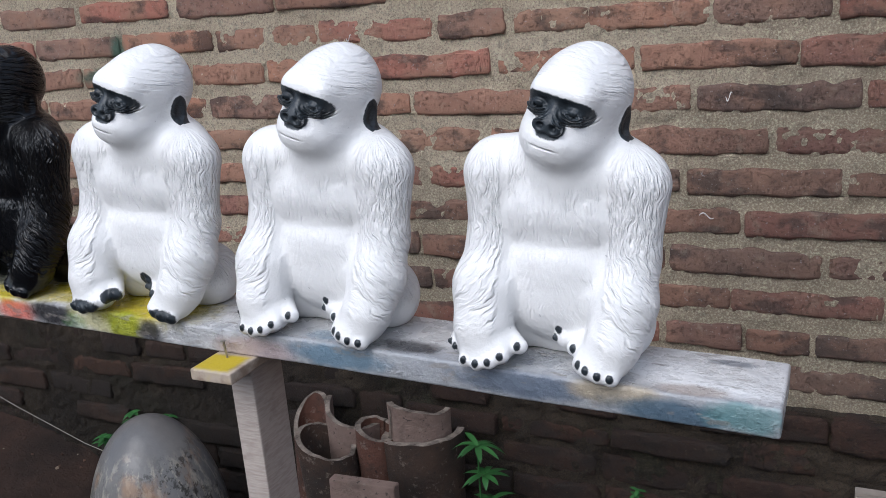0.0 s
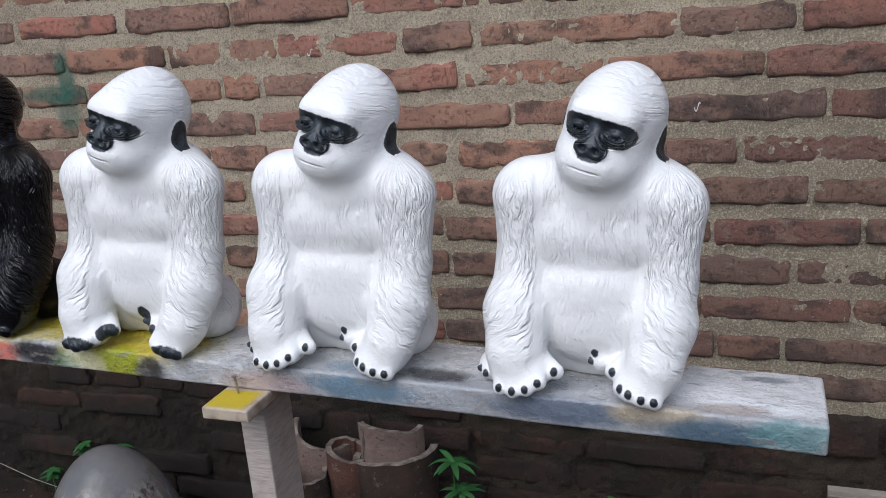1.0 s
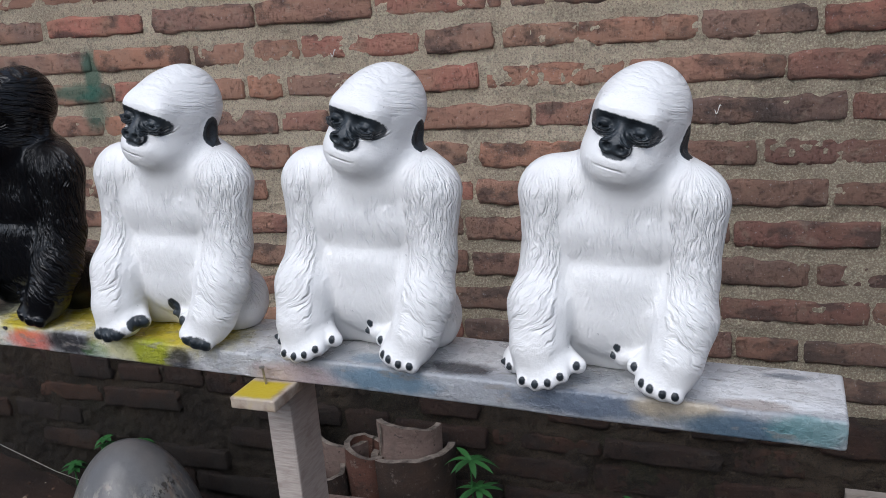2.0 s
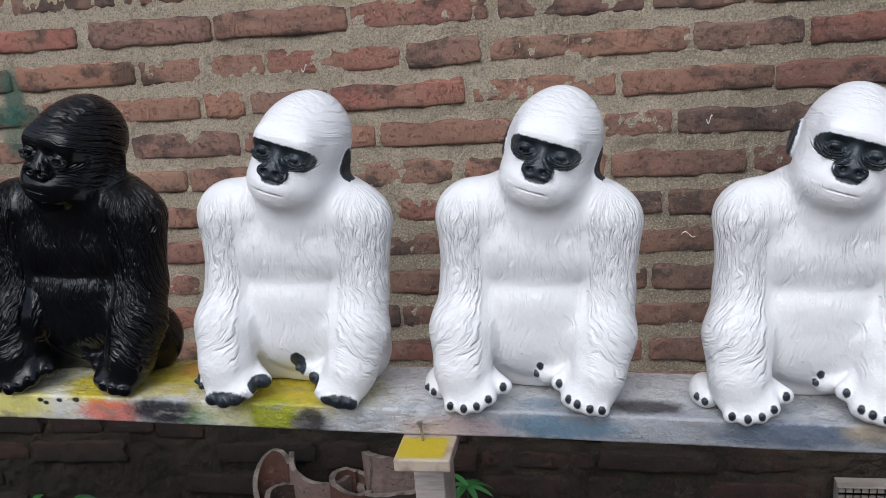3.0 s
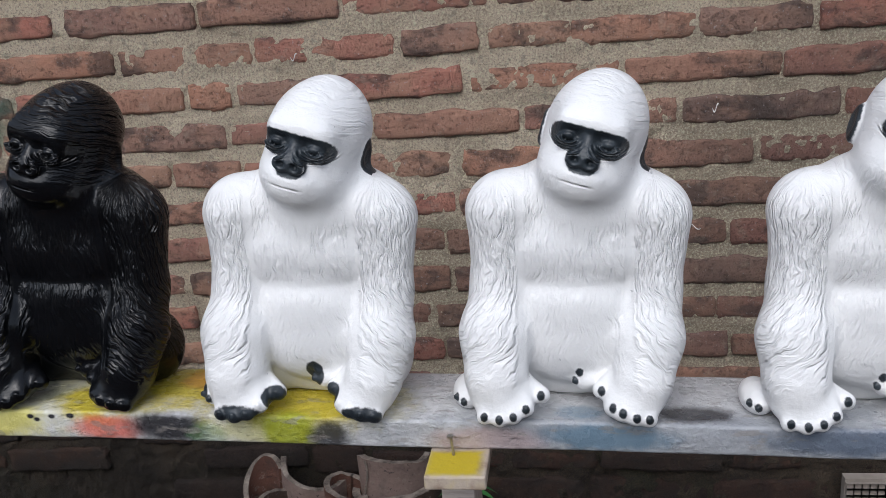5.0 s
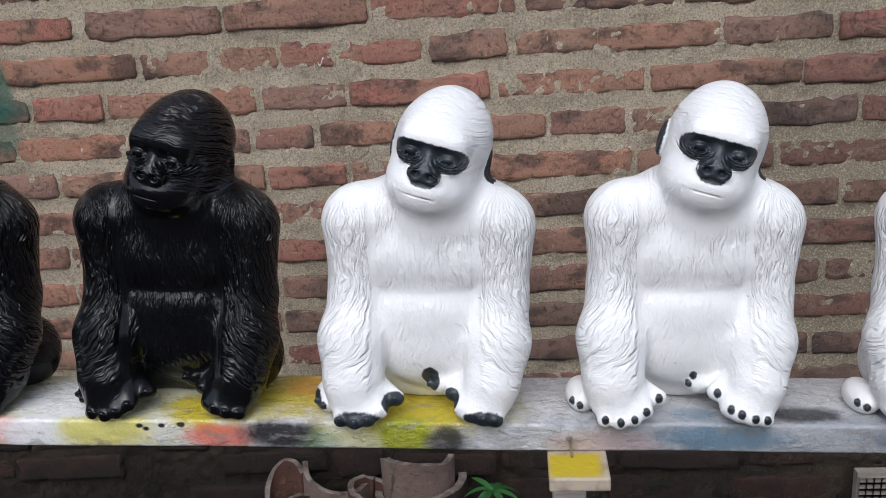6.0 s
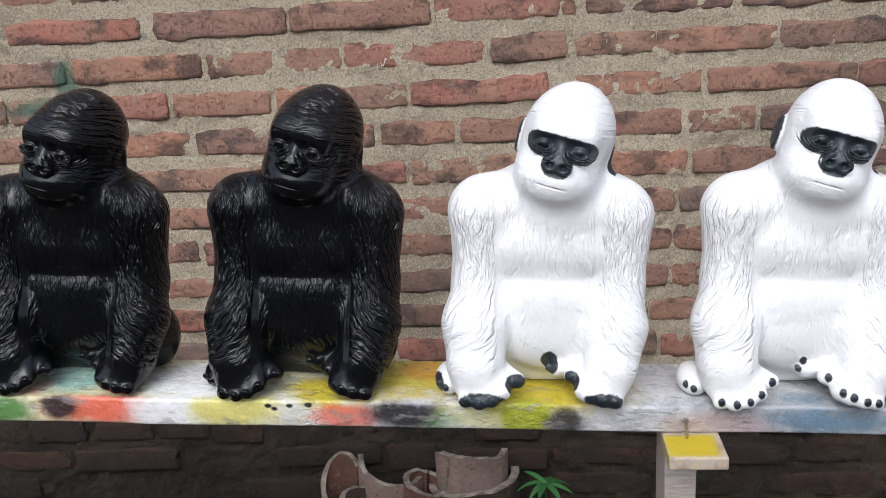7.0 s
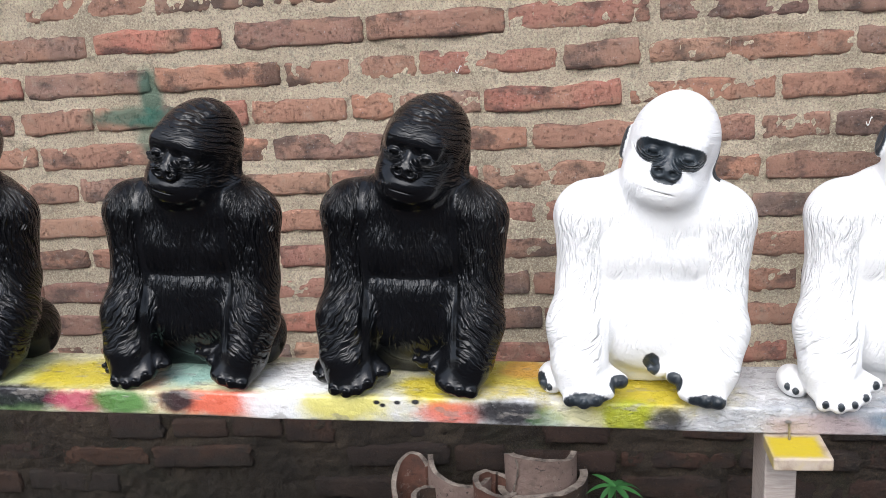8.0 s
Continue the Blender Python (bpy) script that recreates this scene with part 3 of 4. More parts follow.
def body_field(p):
    d = ell(p, (0, 0.011, 0.105), (0.056, 0.034, 0.085))
    # high sloping shoulders and the throat
    d = smin(d, ell(p, (0.006, 0.014, 0.168), (0.054, 0.028, 0.029)), 0.018)
    d = smin(d, ell(p, (0.009, -0.011, 0.166), (0.034, 0.026, 0.034)), 0.018)
    for sx in (-1, 1):
        d = smin(d, ell(p, (0.053, -0.003, 0.155) if sx > 0 else (-0.050, -0.005, 0.159), (0.0295, 0.026, 0.0290)), 0.016)
        d = smin(d, ell(p, (sx * 0.044, 0.018, 0.027), (0.029, 0.032, 0.034)), 0.010)
    # belly, then the broad chest that hangs over it
    belly = smin(ell(p, (0, -0.001, 0.062), (0.056, 0.033, 0.049)), ell(p, (0, 0.000, 0.088), (0.052, 0.033, 0.030)), 0.012)
    d = smin(d, belly, 0.010)
    chest = smin(ell(p, (-0.021, -0.008, 0.1285), (0.036, 0.0240, 0.0285)), ell(p, (0.023, -0.008, 0.1265), (0.036, 0.0240, 0.0285)), 0.024)
    d = smin(d, chest, 0.0110)
    d = smin(d, ell(p, (0, 0.024, 0.018), (0.060, 0.032, 0.028)), 0.008)
    for (sh, r0), (el, r1), (mid, r2), (wr, r3) in ARMS:
        d = smin(d, smin(cap(p, sh, el, r0, r1), smin(cap(p, el, mid, r1, r2), cap(p, mid, wr, r2, r3), 0.010), 0.010), 0.009)
    # hands with fingers, thumbs, and the feet that show beside them
    for palm, radii, tips, knuckle in (((-0.0545, -0.044, 0.0150), (0.0235, 0.0165, 0.0145), NAILS[0:4], (-0.053, -0.040, 0.020)), ((0.0430, -0.044, 0.0150), (0.0210, 0.0165, 0.0145), NAILS[5:9], (0.043, -0.040, 0.020))):
        d = smin(d, ell(p, palm, radii), 0.008)
        for x, y, z in tips:
            back = (x + (knuckle[0] - x) * 0.35, y + 0.020, z + 0.009)
            d = smin(d, cap(p, back, (x, y + 0.0062, max(0.0068, z - 0.0025)), 0.0076, 0.0060), 0.0050)
    for (x, y, z), root in ((NAILS[4], (-0.043, -0.030, 0.022)), (NAILS[9], (0.034, -0.028, 0.026))):
        d = smin(d, cap(p, root, (x, y + 0.006, z - 0.002), 0.0115, 0.0068), 0.005)
    d = smin(d, ell(p, (-0.083, -0.016, 0.010), (0.0135, 0.0220, 0.0125)), 0.004)
    d = smin(d, cap(p, (0.030, -0.010, 0.024), (0.0085, -0.0205, 0.0235), 0.0150, 0.0095), 0.005)
    for n in NAILS:
        d = smin(d, ell(p, n, (0.0026, 0.0011, 0.0029)), 0.0018)
    return smax(d, -p[..., 2] + 0.0005, 0.0015)


def statue_mesh():
    h = 0.00128
    lo, hi = np.array((-0.118, -0.086, -0.006)), np.array((0.110, 0.078, 0.272))
    n = np.ceil((hi - lo) / h).astype(int)
    axes = [np.float32(lo[i]) + np.arange(n[i], dtype=np.float32) * np.float32(h) for i in range(3)]
    p = np.stack(np.meshgrid(*axes, indexing="ij"), -1)
    inv = np.array(HEAD.inverted(), np.float32)
    f = body_field(p)
    z0 = int((0.150 - lo[2]) / h)
    q = p[:, :, z0:] @ inv[:3, :3].T + inv[:3, 3]
    f[:, :, z0:] = smin(f[:, :, z0:], head_field(q), 0.010)
    v, quads = surface_nets(f, lo, h)
    me = bpy.data.meshes.new("gorilla_statue")
    me.from_pydata(v.tolist(), [], quads.tolist())
    for poly in me.polygons:
        poly.use_smooth = True
    q = v @ inv[:3, :3].T + inv[:3, 3]
    return me, v, q


def paint(me, v, q, solid, crown):
    """Signed masks in metres for the black paint, the strength of the carved fur, and its run across and along the strands."""
    def plate(cx, cz, hx, hz, r):
        ox, oz = np.abs(q[:, 0] - cx) - hx + r, np.abs(q[:, 2] - cz) - hz + r
        return r - np.hypot(np.maximum(ox, 0), np.maximum(oz, 0)) - np.minimum(np.maximum(ox, oz), 0)

    band = plate(0, 0.0022 - 0.0015 * (np.abs(q[:, 0]) / 0.028) ** 2, 0.0278, 0.0098, 0.0085)
    face = np.maximum(band, plate(0, -0.0085, 0.0122, 0.0115, 0.008))
    face = np.where(q[:, 1] < -0.022, face, -0.01)
    ear = 0.0148 - np.sqrt(((q[:, 1] - 0.0005) * 1.5) ** 2 + (q[:, 2] + 0.010) ** 2)
    ear = np.where((np.abs(q[:, 0]) > 0.0325) & (np.abs(q[:, 0]) < 0.047) & (q[:, 2] > -0.027), ear, -0.01)
    dark = np.maximum(face, ear)
    for n in (NAILS[10:12] if solid else NAILS):
        dark = np.maximum(dark, 0.0036 - np.linalg.norm((v - np.array(n)) * np.array((1.12, 1, 0.86)), axis=1))
    if solid:
        for c, r in (((-0.055, -0.069, 0.006), (0.028, 0.015, 0.013)), ((-0.026, -0.050, 0.019), (0.011, 0.011, 0.009)), ((0.045, -0.067, 0.007), (0.026, 0.013, 0.012)),
                     ((-0.097, -0.030, 0.011), (0.011, 0.014, 0.010)), ((0.001, -0.031, 0.029), (0.008, 0.010, 0.012)), ((0.018, -0.047, 0.022), (0.008, 0.010, 0.010))):
            dark = np.maximum(dark, (1 - np.linalg.norm((v - np.array(c)) / np.array(r), axis=1)) * 0.008)
    x, y, z = v.T
    side = np.clip((np.abs(x) - 0.036) / 0.010, 0, 1)
    arm = side * np.clip((z - 0.020) / 0.014, 0, 1) * np.clip((y + 0.062) / 0.012, 0, 1) * np.clip((0.184 - z) / 0.024, 0.1 if crown < 1 else 0.7, 1)
    reach = np.linalg.norm(q / np.array((0.046, 0.062, 0.046)), axis=1)
    on_head = np.clip((1.12 - reach) / 0.10, 0, 1) * np.clip((q[:, 2] + 0.034) / 0.012, 0, 1)
    hair = np.clip((q[:, 1] + 0.056) / 0.022, 0, 1) * (0.35 + 0.65 * np.clip((q[:, 2] - 0.002) / 0.02, 0, 1))
    wrinkled = np.clip(1 - np.abs(q[:, 2] - 0.017) / 0.010, 0, 1)
    hair *= np.clip((-face - 0.001) / 0.003, 0, 1) * np.maximum(crown, np.maximum(0.9 * wrinkled, 0.6 * np.clip((q[:, 1] + 0.01) / 0.01, 0, 1)))
    throat = np.clip(1 - np.hypot((x - 0.011) / 0.034, (z - 0.176) / 0.030), 0, 1) * (y < 0)
    chest = np.where(z > 0.103, 0.6, 0.42) * np.clip((z - 0.026) / 0.02, 0, 1) * np.clip(np.abs(z - 0.103) / 0.006, 0, 1) * np.clip(1 - 3 * throat, 0, 1)
    fur = np.maximum(arm, chest * (1 - side)) * np.clip((np.abs(side - 0.4) - 0.16) / 0.3, 0, 1) * np.clip(1 - 4 * on_head, 0, 1) + np.clip(4 * on_head - 3, 0, 1) * hair
    # strands run down the arms, slantwise on the forearms, fan out over the chest, and follow the crown
    axis_x = np.where(x < 0, -0.059, 0.056)
    round_arm = np.arctan2(x - axis_x, -(y + 0.008 - 0.012 * np.clip((0.115 - z) / 0.05, 0, 1))) * 0.024
    slant = np.where(x < 0, 0.42, -0.42) * np.maximum(0, 0.100 - z)
    across = np.where(on_head > 0.5, q[:, 2] * 0.9 + 0.25 * q[:, 1] + 2.0, np.where(side > 0.4, round_arm + slant, x * (1 + 5 * (z - 0.10)) + 0.5))
    along = np.where(on_head > 0.5, q[:, 0] * 0.5, z)
    # wrinkles round the eyes and the line of the mouth
    ex = np.abs(q[:, 0]) - 0.0148
    eye = np.hypot(ex, (q[:, 2] - 0.0015) * 1.6)
    front = np.clip((-0.030 - q[:, 1]) / 0.006, 0, 1)
    eye_w = front * np.clip((eye - 0.0035) / 0.002, 0, 1) * np.clip((0.0175 - eye) / 0.003, 0, 1) * np.clip((0.001 - q[:, 2]) / 0.003, 0, 1) * np.clip((np.abs(q[:, 0]) - 0.002) / 0.003, 0, 1)
    lip = q[:, 2] + 0.0275 + 3 * q[:, 0] ** 2
    lip_w = front * np.clip((0.0135 - np.abs(q[:, 0])) / 0.006, 0, 1)
    for name, values in (("dark", dark), ("fur", fur), ("across", across), ("along", along), ("eye_r", eye), ("eye_w", eye_w), ("lip", lip), ("lip_w", lip_w)):
        me.attributes.new(name, "FLOAT", "POINT").data.foreach_set("value", np.ascontiguousarray(values, np.float32))


BOARD_TILT = 1.7


def board_top(x):
    return 0.7690 - math.tan(radians(BOARD_TILT)) * (x + 0.4)


base_mesh, sv, sq = statue_mesh()
solid_mesh = base_mesh.copy()
black_mesh = base_mesh.copy()
paint(base_mesh, sv, sq, False, 0.4)
paint(solid_mesh, sv, sq, True, 0.4)
paint(black_mesh, sv, sq, False, 1.0)
base_mesh.materials.append(WHITE_PAINT)
solid_mesh.materials.append(WHITE_PAINT)
black_mesh.materials.append(BLACK_PAINT)
for me, x, y, size, label in (
        (base_mesh, -0.127, 0.594, 0.955, "glossy white seated gorilla statue with black face and separate black nails"),
        (base_mesh, -0.340, 0.595, 0.965, "glossy white seated gorilla statue with black face and separate black nails"),
        (solid_mesh, -0.540, 0.592, 0.972, "glossy white seated gorilla statue with black face and solid black fingertips"),
        (black_mesh, -0.742, 0.601, 0.975, "glossy black seated gorilla statue on the painted board"),
        (black_mesh, -0.946, 0.606, 0.975, "glossy black seated gorilla statue on the painted board"),
        (black_mesh, -1.185, 0.612, 0.975, "glossy black seated gorilla statue on the painted board")):
    ob = tagged(new("gorilla_statue", me), label, "statue", "gorilla statues on the board")
    ob.matrix_world = pose(x, y, board_top(x), 0, BOARD_TILT, 0) @ Matrix.Scale(size, 4)

# ---- board and trestle ----
BOARD_X0, BOARD_X1, BOARD_Y0, BOARD_Y1, BOARD_T = -2.4, 0.044, 0.547, 0.630, 0.024


def painted_board():
    bm = bmesh.new()
    n = 60
    box(bm, BOARD_X0 + 0.4, BOARD_X1 + 0.4, BOARD_Y0 - 0.5885, BOARD_Y1 - 0.5885, -BOARD_T, 0)
    long_edges = [e for e in bm.edges if abs(e.verts[0].co.x - e.verts[1].co.x) > 1]
    bmesh.ops.subdivide_edges(bm, edges=long_edges, cuts=n)
    bevel_edges = [e for e in bm.edges if len(e.link_faces) == 2 and e.calc_face_angle(0) > 1]
    bmesh.ops.bevel(bm, geom=bevel_edges, offset=0.0028, segments=3, affect="EDGES", profile=0.5)
    for v in bm.verts:
        v.co.y += 0.0018 * noise.noise(Vector((v.co.x * 6, 0, 0)))
        v.co.z += 0.0008 * noise.noise(Vector((v.co.x * 14, v.co.y * 20, 5)))
    ob = tagged(mesh_object("painted_board", bm, BOARD, True), "long white wooden board with colourful spray paint overspray", "board")
    ob.matrix_world = pose(-0.4, 0.5885, 0.7690, 0, BOARD_TILT, 0)


painted_board()


def trestle():
    root = tagged(new("trestle"), "pale sawn wooden post with a crosspiece carrying the board", "trestle")
    root.location = (-0.432, 0.575, GROUND_Z)
    top = board_top(-0.43) - BOARD_T - GROUND_Z
    bm = bmesh.new()
    box(bm, -0.013, 0.013, -0.020, 0.028, -0.02, top - 0.012)
    bevel(bm, 0.0015)
    part("post", bm, WOOD, root)
    bm = bmesh.new()
    box(bm, -0.017, 0.028, -0.066, 0.060, top - 0.0115, top - 0.0005)
    bevel(bm, 0.0015)
    part("crosspiece", bm, WOOD_YELLOW, root, "crosspiece end sprayed yellow")
    bm = bmesh.new()
    bmesh.ops.create_cone(bm, cap_ends=True, segments=10, radius1=0.0011, radius2=0.0011, depth=0.018, matrix=pose(0.001, -0.036, top + 0.007, 3, -4, 0))
    bmesh.ops.create_cone(bm, cap_ends=True, segments=10, radius1=0.0026, radius2=0.0024, depth=0.0012, matrix=pose(0.000, -0.0365, top + 0.016, 3, -4, 0))
    part("nail", bm, STEEL, root, "steel nail standing up")


trestle()


# ---- things on the ground ----
def cement_dome():
    bm = bmesh.new()
    bmesh.ops.create_uvsphere(bm, u_segments=64, v_segments=48, radius=1.0)
    for v in bm.verts:
        z = v.co.z
        w = 0.147 * (1 - 0.06 * max(z, 0))
        v.co = Vector((v.co.x * w, v.co.y * w, z * (0.262 if z > 0 else 0.14)))
    ob = tagged(mesh_object("egg_shaped_mould", bm, DOME, True), "grey stained egg shaped cement mould standing on soil", "mould")
    ob.location = (-1.234, 1.175, -0.014)


cement_dome()


def shell(bm, r0, r1, z0, z1, a0, a1, thick, top, lip=0.0):
    """A curved piece of a fired clay pipe: radii below and above, from angle a0 to a1 (0 faces the yard), with a broken upper edge."""
    n, rows = 40, 8
    grids = []
    for inner in (0, 1):
        grid = []
        for i in range(n + 1):
            a = radians(a0 + (a1 - a0) * i / n)
            z_top = z1 + top(math.degrees(a))
            col = []
            for j in range(rows + 1):
                t = j / rows
                r = r0 + (r1 - r0) * t + (lip if j >= rows - 1 else 0) * (1 - inner) - thick * inner
                col.append(bm.verts.new((math.sin(a) * r, -math.cos(a) * r, z0 + (z_top - z0) * t)))
            grid.append(col)
        grids.append(grid)
    out, inn = grids
    for i in range(n):
        for j in range(rows):
            bm.faces.new((out[i][j], out[i + 1][j], out[i + 1][j + 1], out[i][j + 1]))
            bm.faces.new((inn[i][j + 1], inn[i + 1][j + 1], inn[i + 1][j], inn[i][j]))
        bm.faces.new((out[i][rows], out[i + 1][rows], inn[i + 1][rows], inn[i][rows])).material_index = 1
        bm.faces.new((out[i + 1][0], out[i][0], inn[i][0], inn[i + 1][0]))
    for i in (0, n):
        for j in range(rows):
            f = (out[i][j], out[i][j + 1], inn[i][j + 1], inn[i][j])
            bm.faces.new(f if i == 0 else f[::-1])
    bmesh.ops.remove_doubles(bm, verts=bm.verts[:], dist=1e-5)
    bmesh.ops.recalc_face_normals(bm, faces=bm.faces[:])


def clay_piece(name, label, category, clay, at, tilt, *args):
    bm = bmesh.new()
    shell(bm, *args)
    jitter(bm, 0.002, 30.0, at[0])
    ob = tagged(mesh_object(name, bm, [clay, CLAY_EDGE], True), label, category, "old clay pieces by the wall")
    ob.data.set_sharp_from_angle(angle=radians(40))
    ob.matrix_world = pose(*at, *tilt)
    return ob


def rough(a, seed, amount):
    return amount * noise.noise(Vector((a * 0.05, seed, 0))) + 0.5 * amount * noise.noise(Vector((a * 0.2, seed, 3)))


G = GROUND_Z - 0.01
clay_piece("clay_pot", "large sooty clay pot with a pale worn rim", "pot", TERRACOTTA_DARK, (-0.668, 1.345, G - 0.029), (0, 0, 0),
           0.070, 0.082, 0, 0.410, -100, 100, 0.011, lambda a: rough(a, 1, 0.003) + 0.012 * math.sin(radians(a)) + 0.006 * math.cos(radians(2 * a)), 0.003)
clay_piece("clay_pipe", "pinkish grey broken clay pipe standing in a pot", "pipe", TERRACOTTA_PALE, (-0.670, 1.352, G - 0.027), (0, 0, 0),
           0.066, 0.069, 0, 0.472, -80, 80, 0.011, lambda a: rough(a, 2, 0.002) - 0.006 * math.sin(radians(a)) - 0.018 * max(0, (-a - 55) / 25) + 0.004 * math.cos(radians(3 * a)))
clay_piece("clay_pipe", "pinkish broken clay pipe with a curved edge", "pipe", TERRACOTTA_PALE, (-0.846, 1.350, G - 0.024), (0, 3, 0),
           0.058, 0.062, 0, 0.408, -85, 85, 0.010, lambda a: rough(a, 3, 0.002) + 0.040 * ((85 - a) / 170) ** 2.2)
clay_piece("clay_pot", "dark broken clay pot with a slanting edge", "pot", TERRACOTTA_DARK, (-0.826, 1.262, G - 0.016), (0, -3, 0),
           0.052, 0.058, 0, 0.385, -180, 180, 0.010, lambda a: rough(a, 4, 0.004) - 0.024 * math.sin(radians(a)))
clay_piece("clay_pot", "small rust red clay pot between larger pots", "pot", TERRACOTTA_RUST, (-0.768, 1.310, G - 0.033), (0, 2, 0),
           0.034, 0.040, 0, 0.418, -180, 180, 0.008, lambda a: rough(a, 6, 0.003) - 0.012 * math.sin(radians(a)), 0.003)
clay_piece("roof_tile", "curved rust brown clay roof tile standing on end", "roof tile", TERRACOTTA_RUST, (-0.925, 1.310, G - 0.015), (0, -2, -140),
           0.038, 0.040, 0, 0.395, -95, 150, 0.010, lambda a: 0.044 * math.cos(radians(a + 40)) + rough(a, 5, 0.002))


def paint_drip():
    """A run of whitewash down the broken pipe's outside."""
    pipe = [o for o in scene.objects if o.name == "clay_pipe"][0]
    bm = bmesh.new()
    rows = []
    for i in range(13):
        t = i / 12
        a = radians(-37 + 4 * math.sin(t * 5) - 3 * t)
        w, z = 0.0022 * (1.1 - 0.4 * t + 0.3 * math.sin(t * 17)), 0.474 - 0.075 * t
        row = []
        for side, out in ((-1, 0.0005), (0, 0.0026), (1, 0.0005)):
            b = a + side * w / 0.069
            row.append(bm.verts.new((math.sin(b) * (0.0705 + out), -math.cos(b) * (0.0705 + out), z)))
        rows.append(row)
    for p, q in zip(rows, rows[1:]):
        for k in (0, 1):
            bm.faces.new((q[k], q[k + 1], p[k + 1], p[k]))
    part("paint_drip", bm, CLAY_EDGE, pipe, "pale run of whitewash", True)


paint_drip()


def clay_slab():
    bm = bmesh.new()
    box(bm, -0.066, 0.066, -0.012, 0.012, 0, 0.368)
    bevel(bm, 0.003)
    ob = tagged(mesh_object("clay_slab", bm, TERRACOTTA_PALE), "flat brown clay slab standing on edge", "slab")
    ob.matrix_world = pose(-0.700, 1.135, GROUND_Z - 0.012, -4, 0, 4)


clay_slab()


def perforated_block():
    """A pale cast block with rows of round holes."""
    bm = bmesh.new()
    n, m, w, h = 18, 8, 0.23, 0.10
    grid = [[bm.verts.new((w * i / n, 0, -h * j / m)) for j in range(m + 1)] for i in range(n + 1)]
    cells = [bm.faces.new((grid[i][j], grid[i][j + 1], grid[i + 1][j + 1], grid[i + 1][j])) for i in range(n) for j in range(m)]
    holes = cells[:]
    bmesh.ops.inset_individual(bm, faces=holes, thickness=0.0042)
    for f in holes:
        for v in f.verts:
            v.co.y += 0.006
    box(bm, 0, w, 0.012, 0.03, -0.365, 0.003)
    box(bm, 0, w, 0.0005, 0.012, -0.365, -h - 0.0005)
    bmesh.ops.recalc_face_normals(bm, faces=bm.faces[:])
    k = Mat("pale_cast_stone", 0.85)
    k.color(k.ramp(k.noise(20.0, 6), (0.3, (0.20, 0.17, 0.14)), (0.7, (0.33, 0.29, 0.25))))
    k.bump(k.noise(150.0, 5), 0.001, 0.7)
    ob = tagged(mesh_object("perforated_block", bm, k.m), "pale perforated block with rows of small holes", "block")
    ob.location = (0.111, 1.345, 0.214)


perforated_block()


def leaf(bm, at, heading, length, width, rise, droop):
    """One pointed blade with a fold along its middle."""
    n = 6
    side, ahead = Vector((-math.sin(heading), math.cos(heading), 0)), Vector((math.cos(heading), math.sin(heading), 0))
    rows = []
    for i in range(n + 1):
        t = i / n
        w = width * math.sin(math.pi * (0.12 + 0.88 * t)) ** 0.8 * (1 if i < n else 0.05)
        mid = Vector(at) + ahead * length * t + Vector((0, 0, length * (rise * t - droop * t * t)))
        rows.append([bm.verts.new(mid - side * w + Vector((0, 0, 0.15 * width))), bm.verts.new(mid), bm.verts.new(mid + side * w + Vector((0, 0, 0.15 * width)))])
    for a, b in zip(rows, rows[1:]):
        bm.faces.new((a[0], b[0], b[1], a[1]))
        bm.faces.new((a[1], b[1], b[2], a[2]))


def weed(label, at, tiers, length, width, seed):
    rnd = random.Random(seed)
    root = tagged(new("weed_plant"), label, "plant", "weeds at the wall")
    root.location = at
    top = max(h for h, _, _ in tiers)
    bm = bmesh.new()
    bmesh.ops.create_cone(bm, cap_ends=True, segments=8, radius1=0.0028, radius2=0.0015, depth=top + 0.02, matrix=pose(0, 0, top / 2 - 0.01))
    part("stem", bm, LEAF, root)
    bm = bmesh.new()
    for h, dx, count in tiers:
        spin = rnd.uniform(0, 6)
        for n in range(count):
            leaf(bm, (dx, 0, h), spin + n * 6.283 / count + rnd.uniform(-0.2, 0.2), length * rnd.uniform(0.75, 1.1), width, rnd.uniform(0.15, 0.5), rnd.uniform(0.3, 0.8))
    part("foliage", bm, LEAF, root, smooth=True)


weed("green weed with whorls of narrow leaves", (-0.535, 1.305, GROUND_Z), [(0.10, 0.02, 8), (0.19, 0.01, 8), (0.26, 0.02, 9), (0.315, 0.012, 9), (0.375, 0.0, 9)], 0.052, 0.0062, 3)
weed("small green seedling in the wall's foot", (-1.480, 1.370, 0.07), [(0.035, 0.0, 5), (0.055, 0.004, 6)], 0.026, 0.007, 5)
weed("small green seedling in the wall's foot", (-1.590, 1.370, 0.00), [(0.03, 0.0, 6), (0.045, 0.004, 5)], 0.030, 0.007, 6)
weed("small green seedling in the wall's foot", (-1.365, 1.368, 0.10), [(0.025, 0.0, 5), (0.035, 0.004, 5)], 0.022, 0.006, 8)
weed("small green seedling in the wall's foot", (-0.250, 1.366, 0.125), [(0.012, 0.0, 5), (0.022, 0.004, 4)], 0.016, 0.004, 9)


def wire():
    cu = bpy.data.curves.new("wire", "CURVE")
    cu.dimensions, cu.bevel_depth = "3D", 0.0006
    sp = cu.splines.new("POLY")
    pts = [(-2.2, 1.25, 0.335), (-1.95, 1.26, 0.24), (-1.75, 1.27, 0.155), (-1.55, 1.28, 0.080), (-1.40, 1.33, 0.0)]
    sp.points.add(len(pts) - 1)
    for p, co in zip(sp.points, pts):
        p.co = (*co, 1)
    cu.materials.append(STEEL)
    tagged(new("wire", cu), "thin grey wire sagging down to the soil", "wire")


wire()


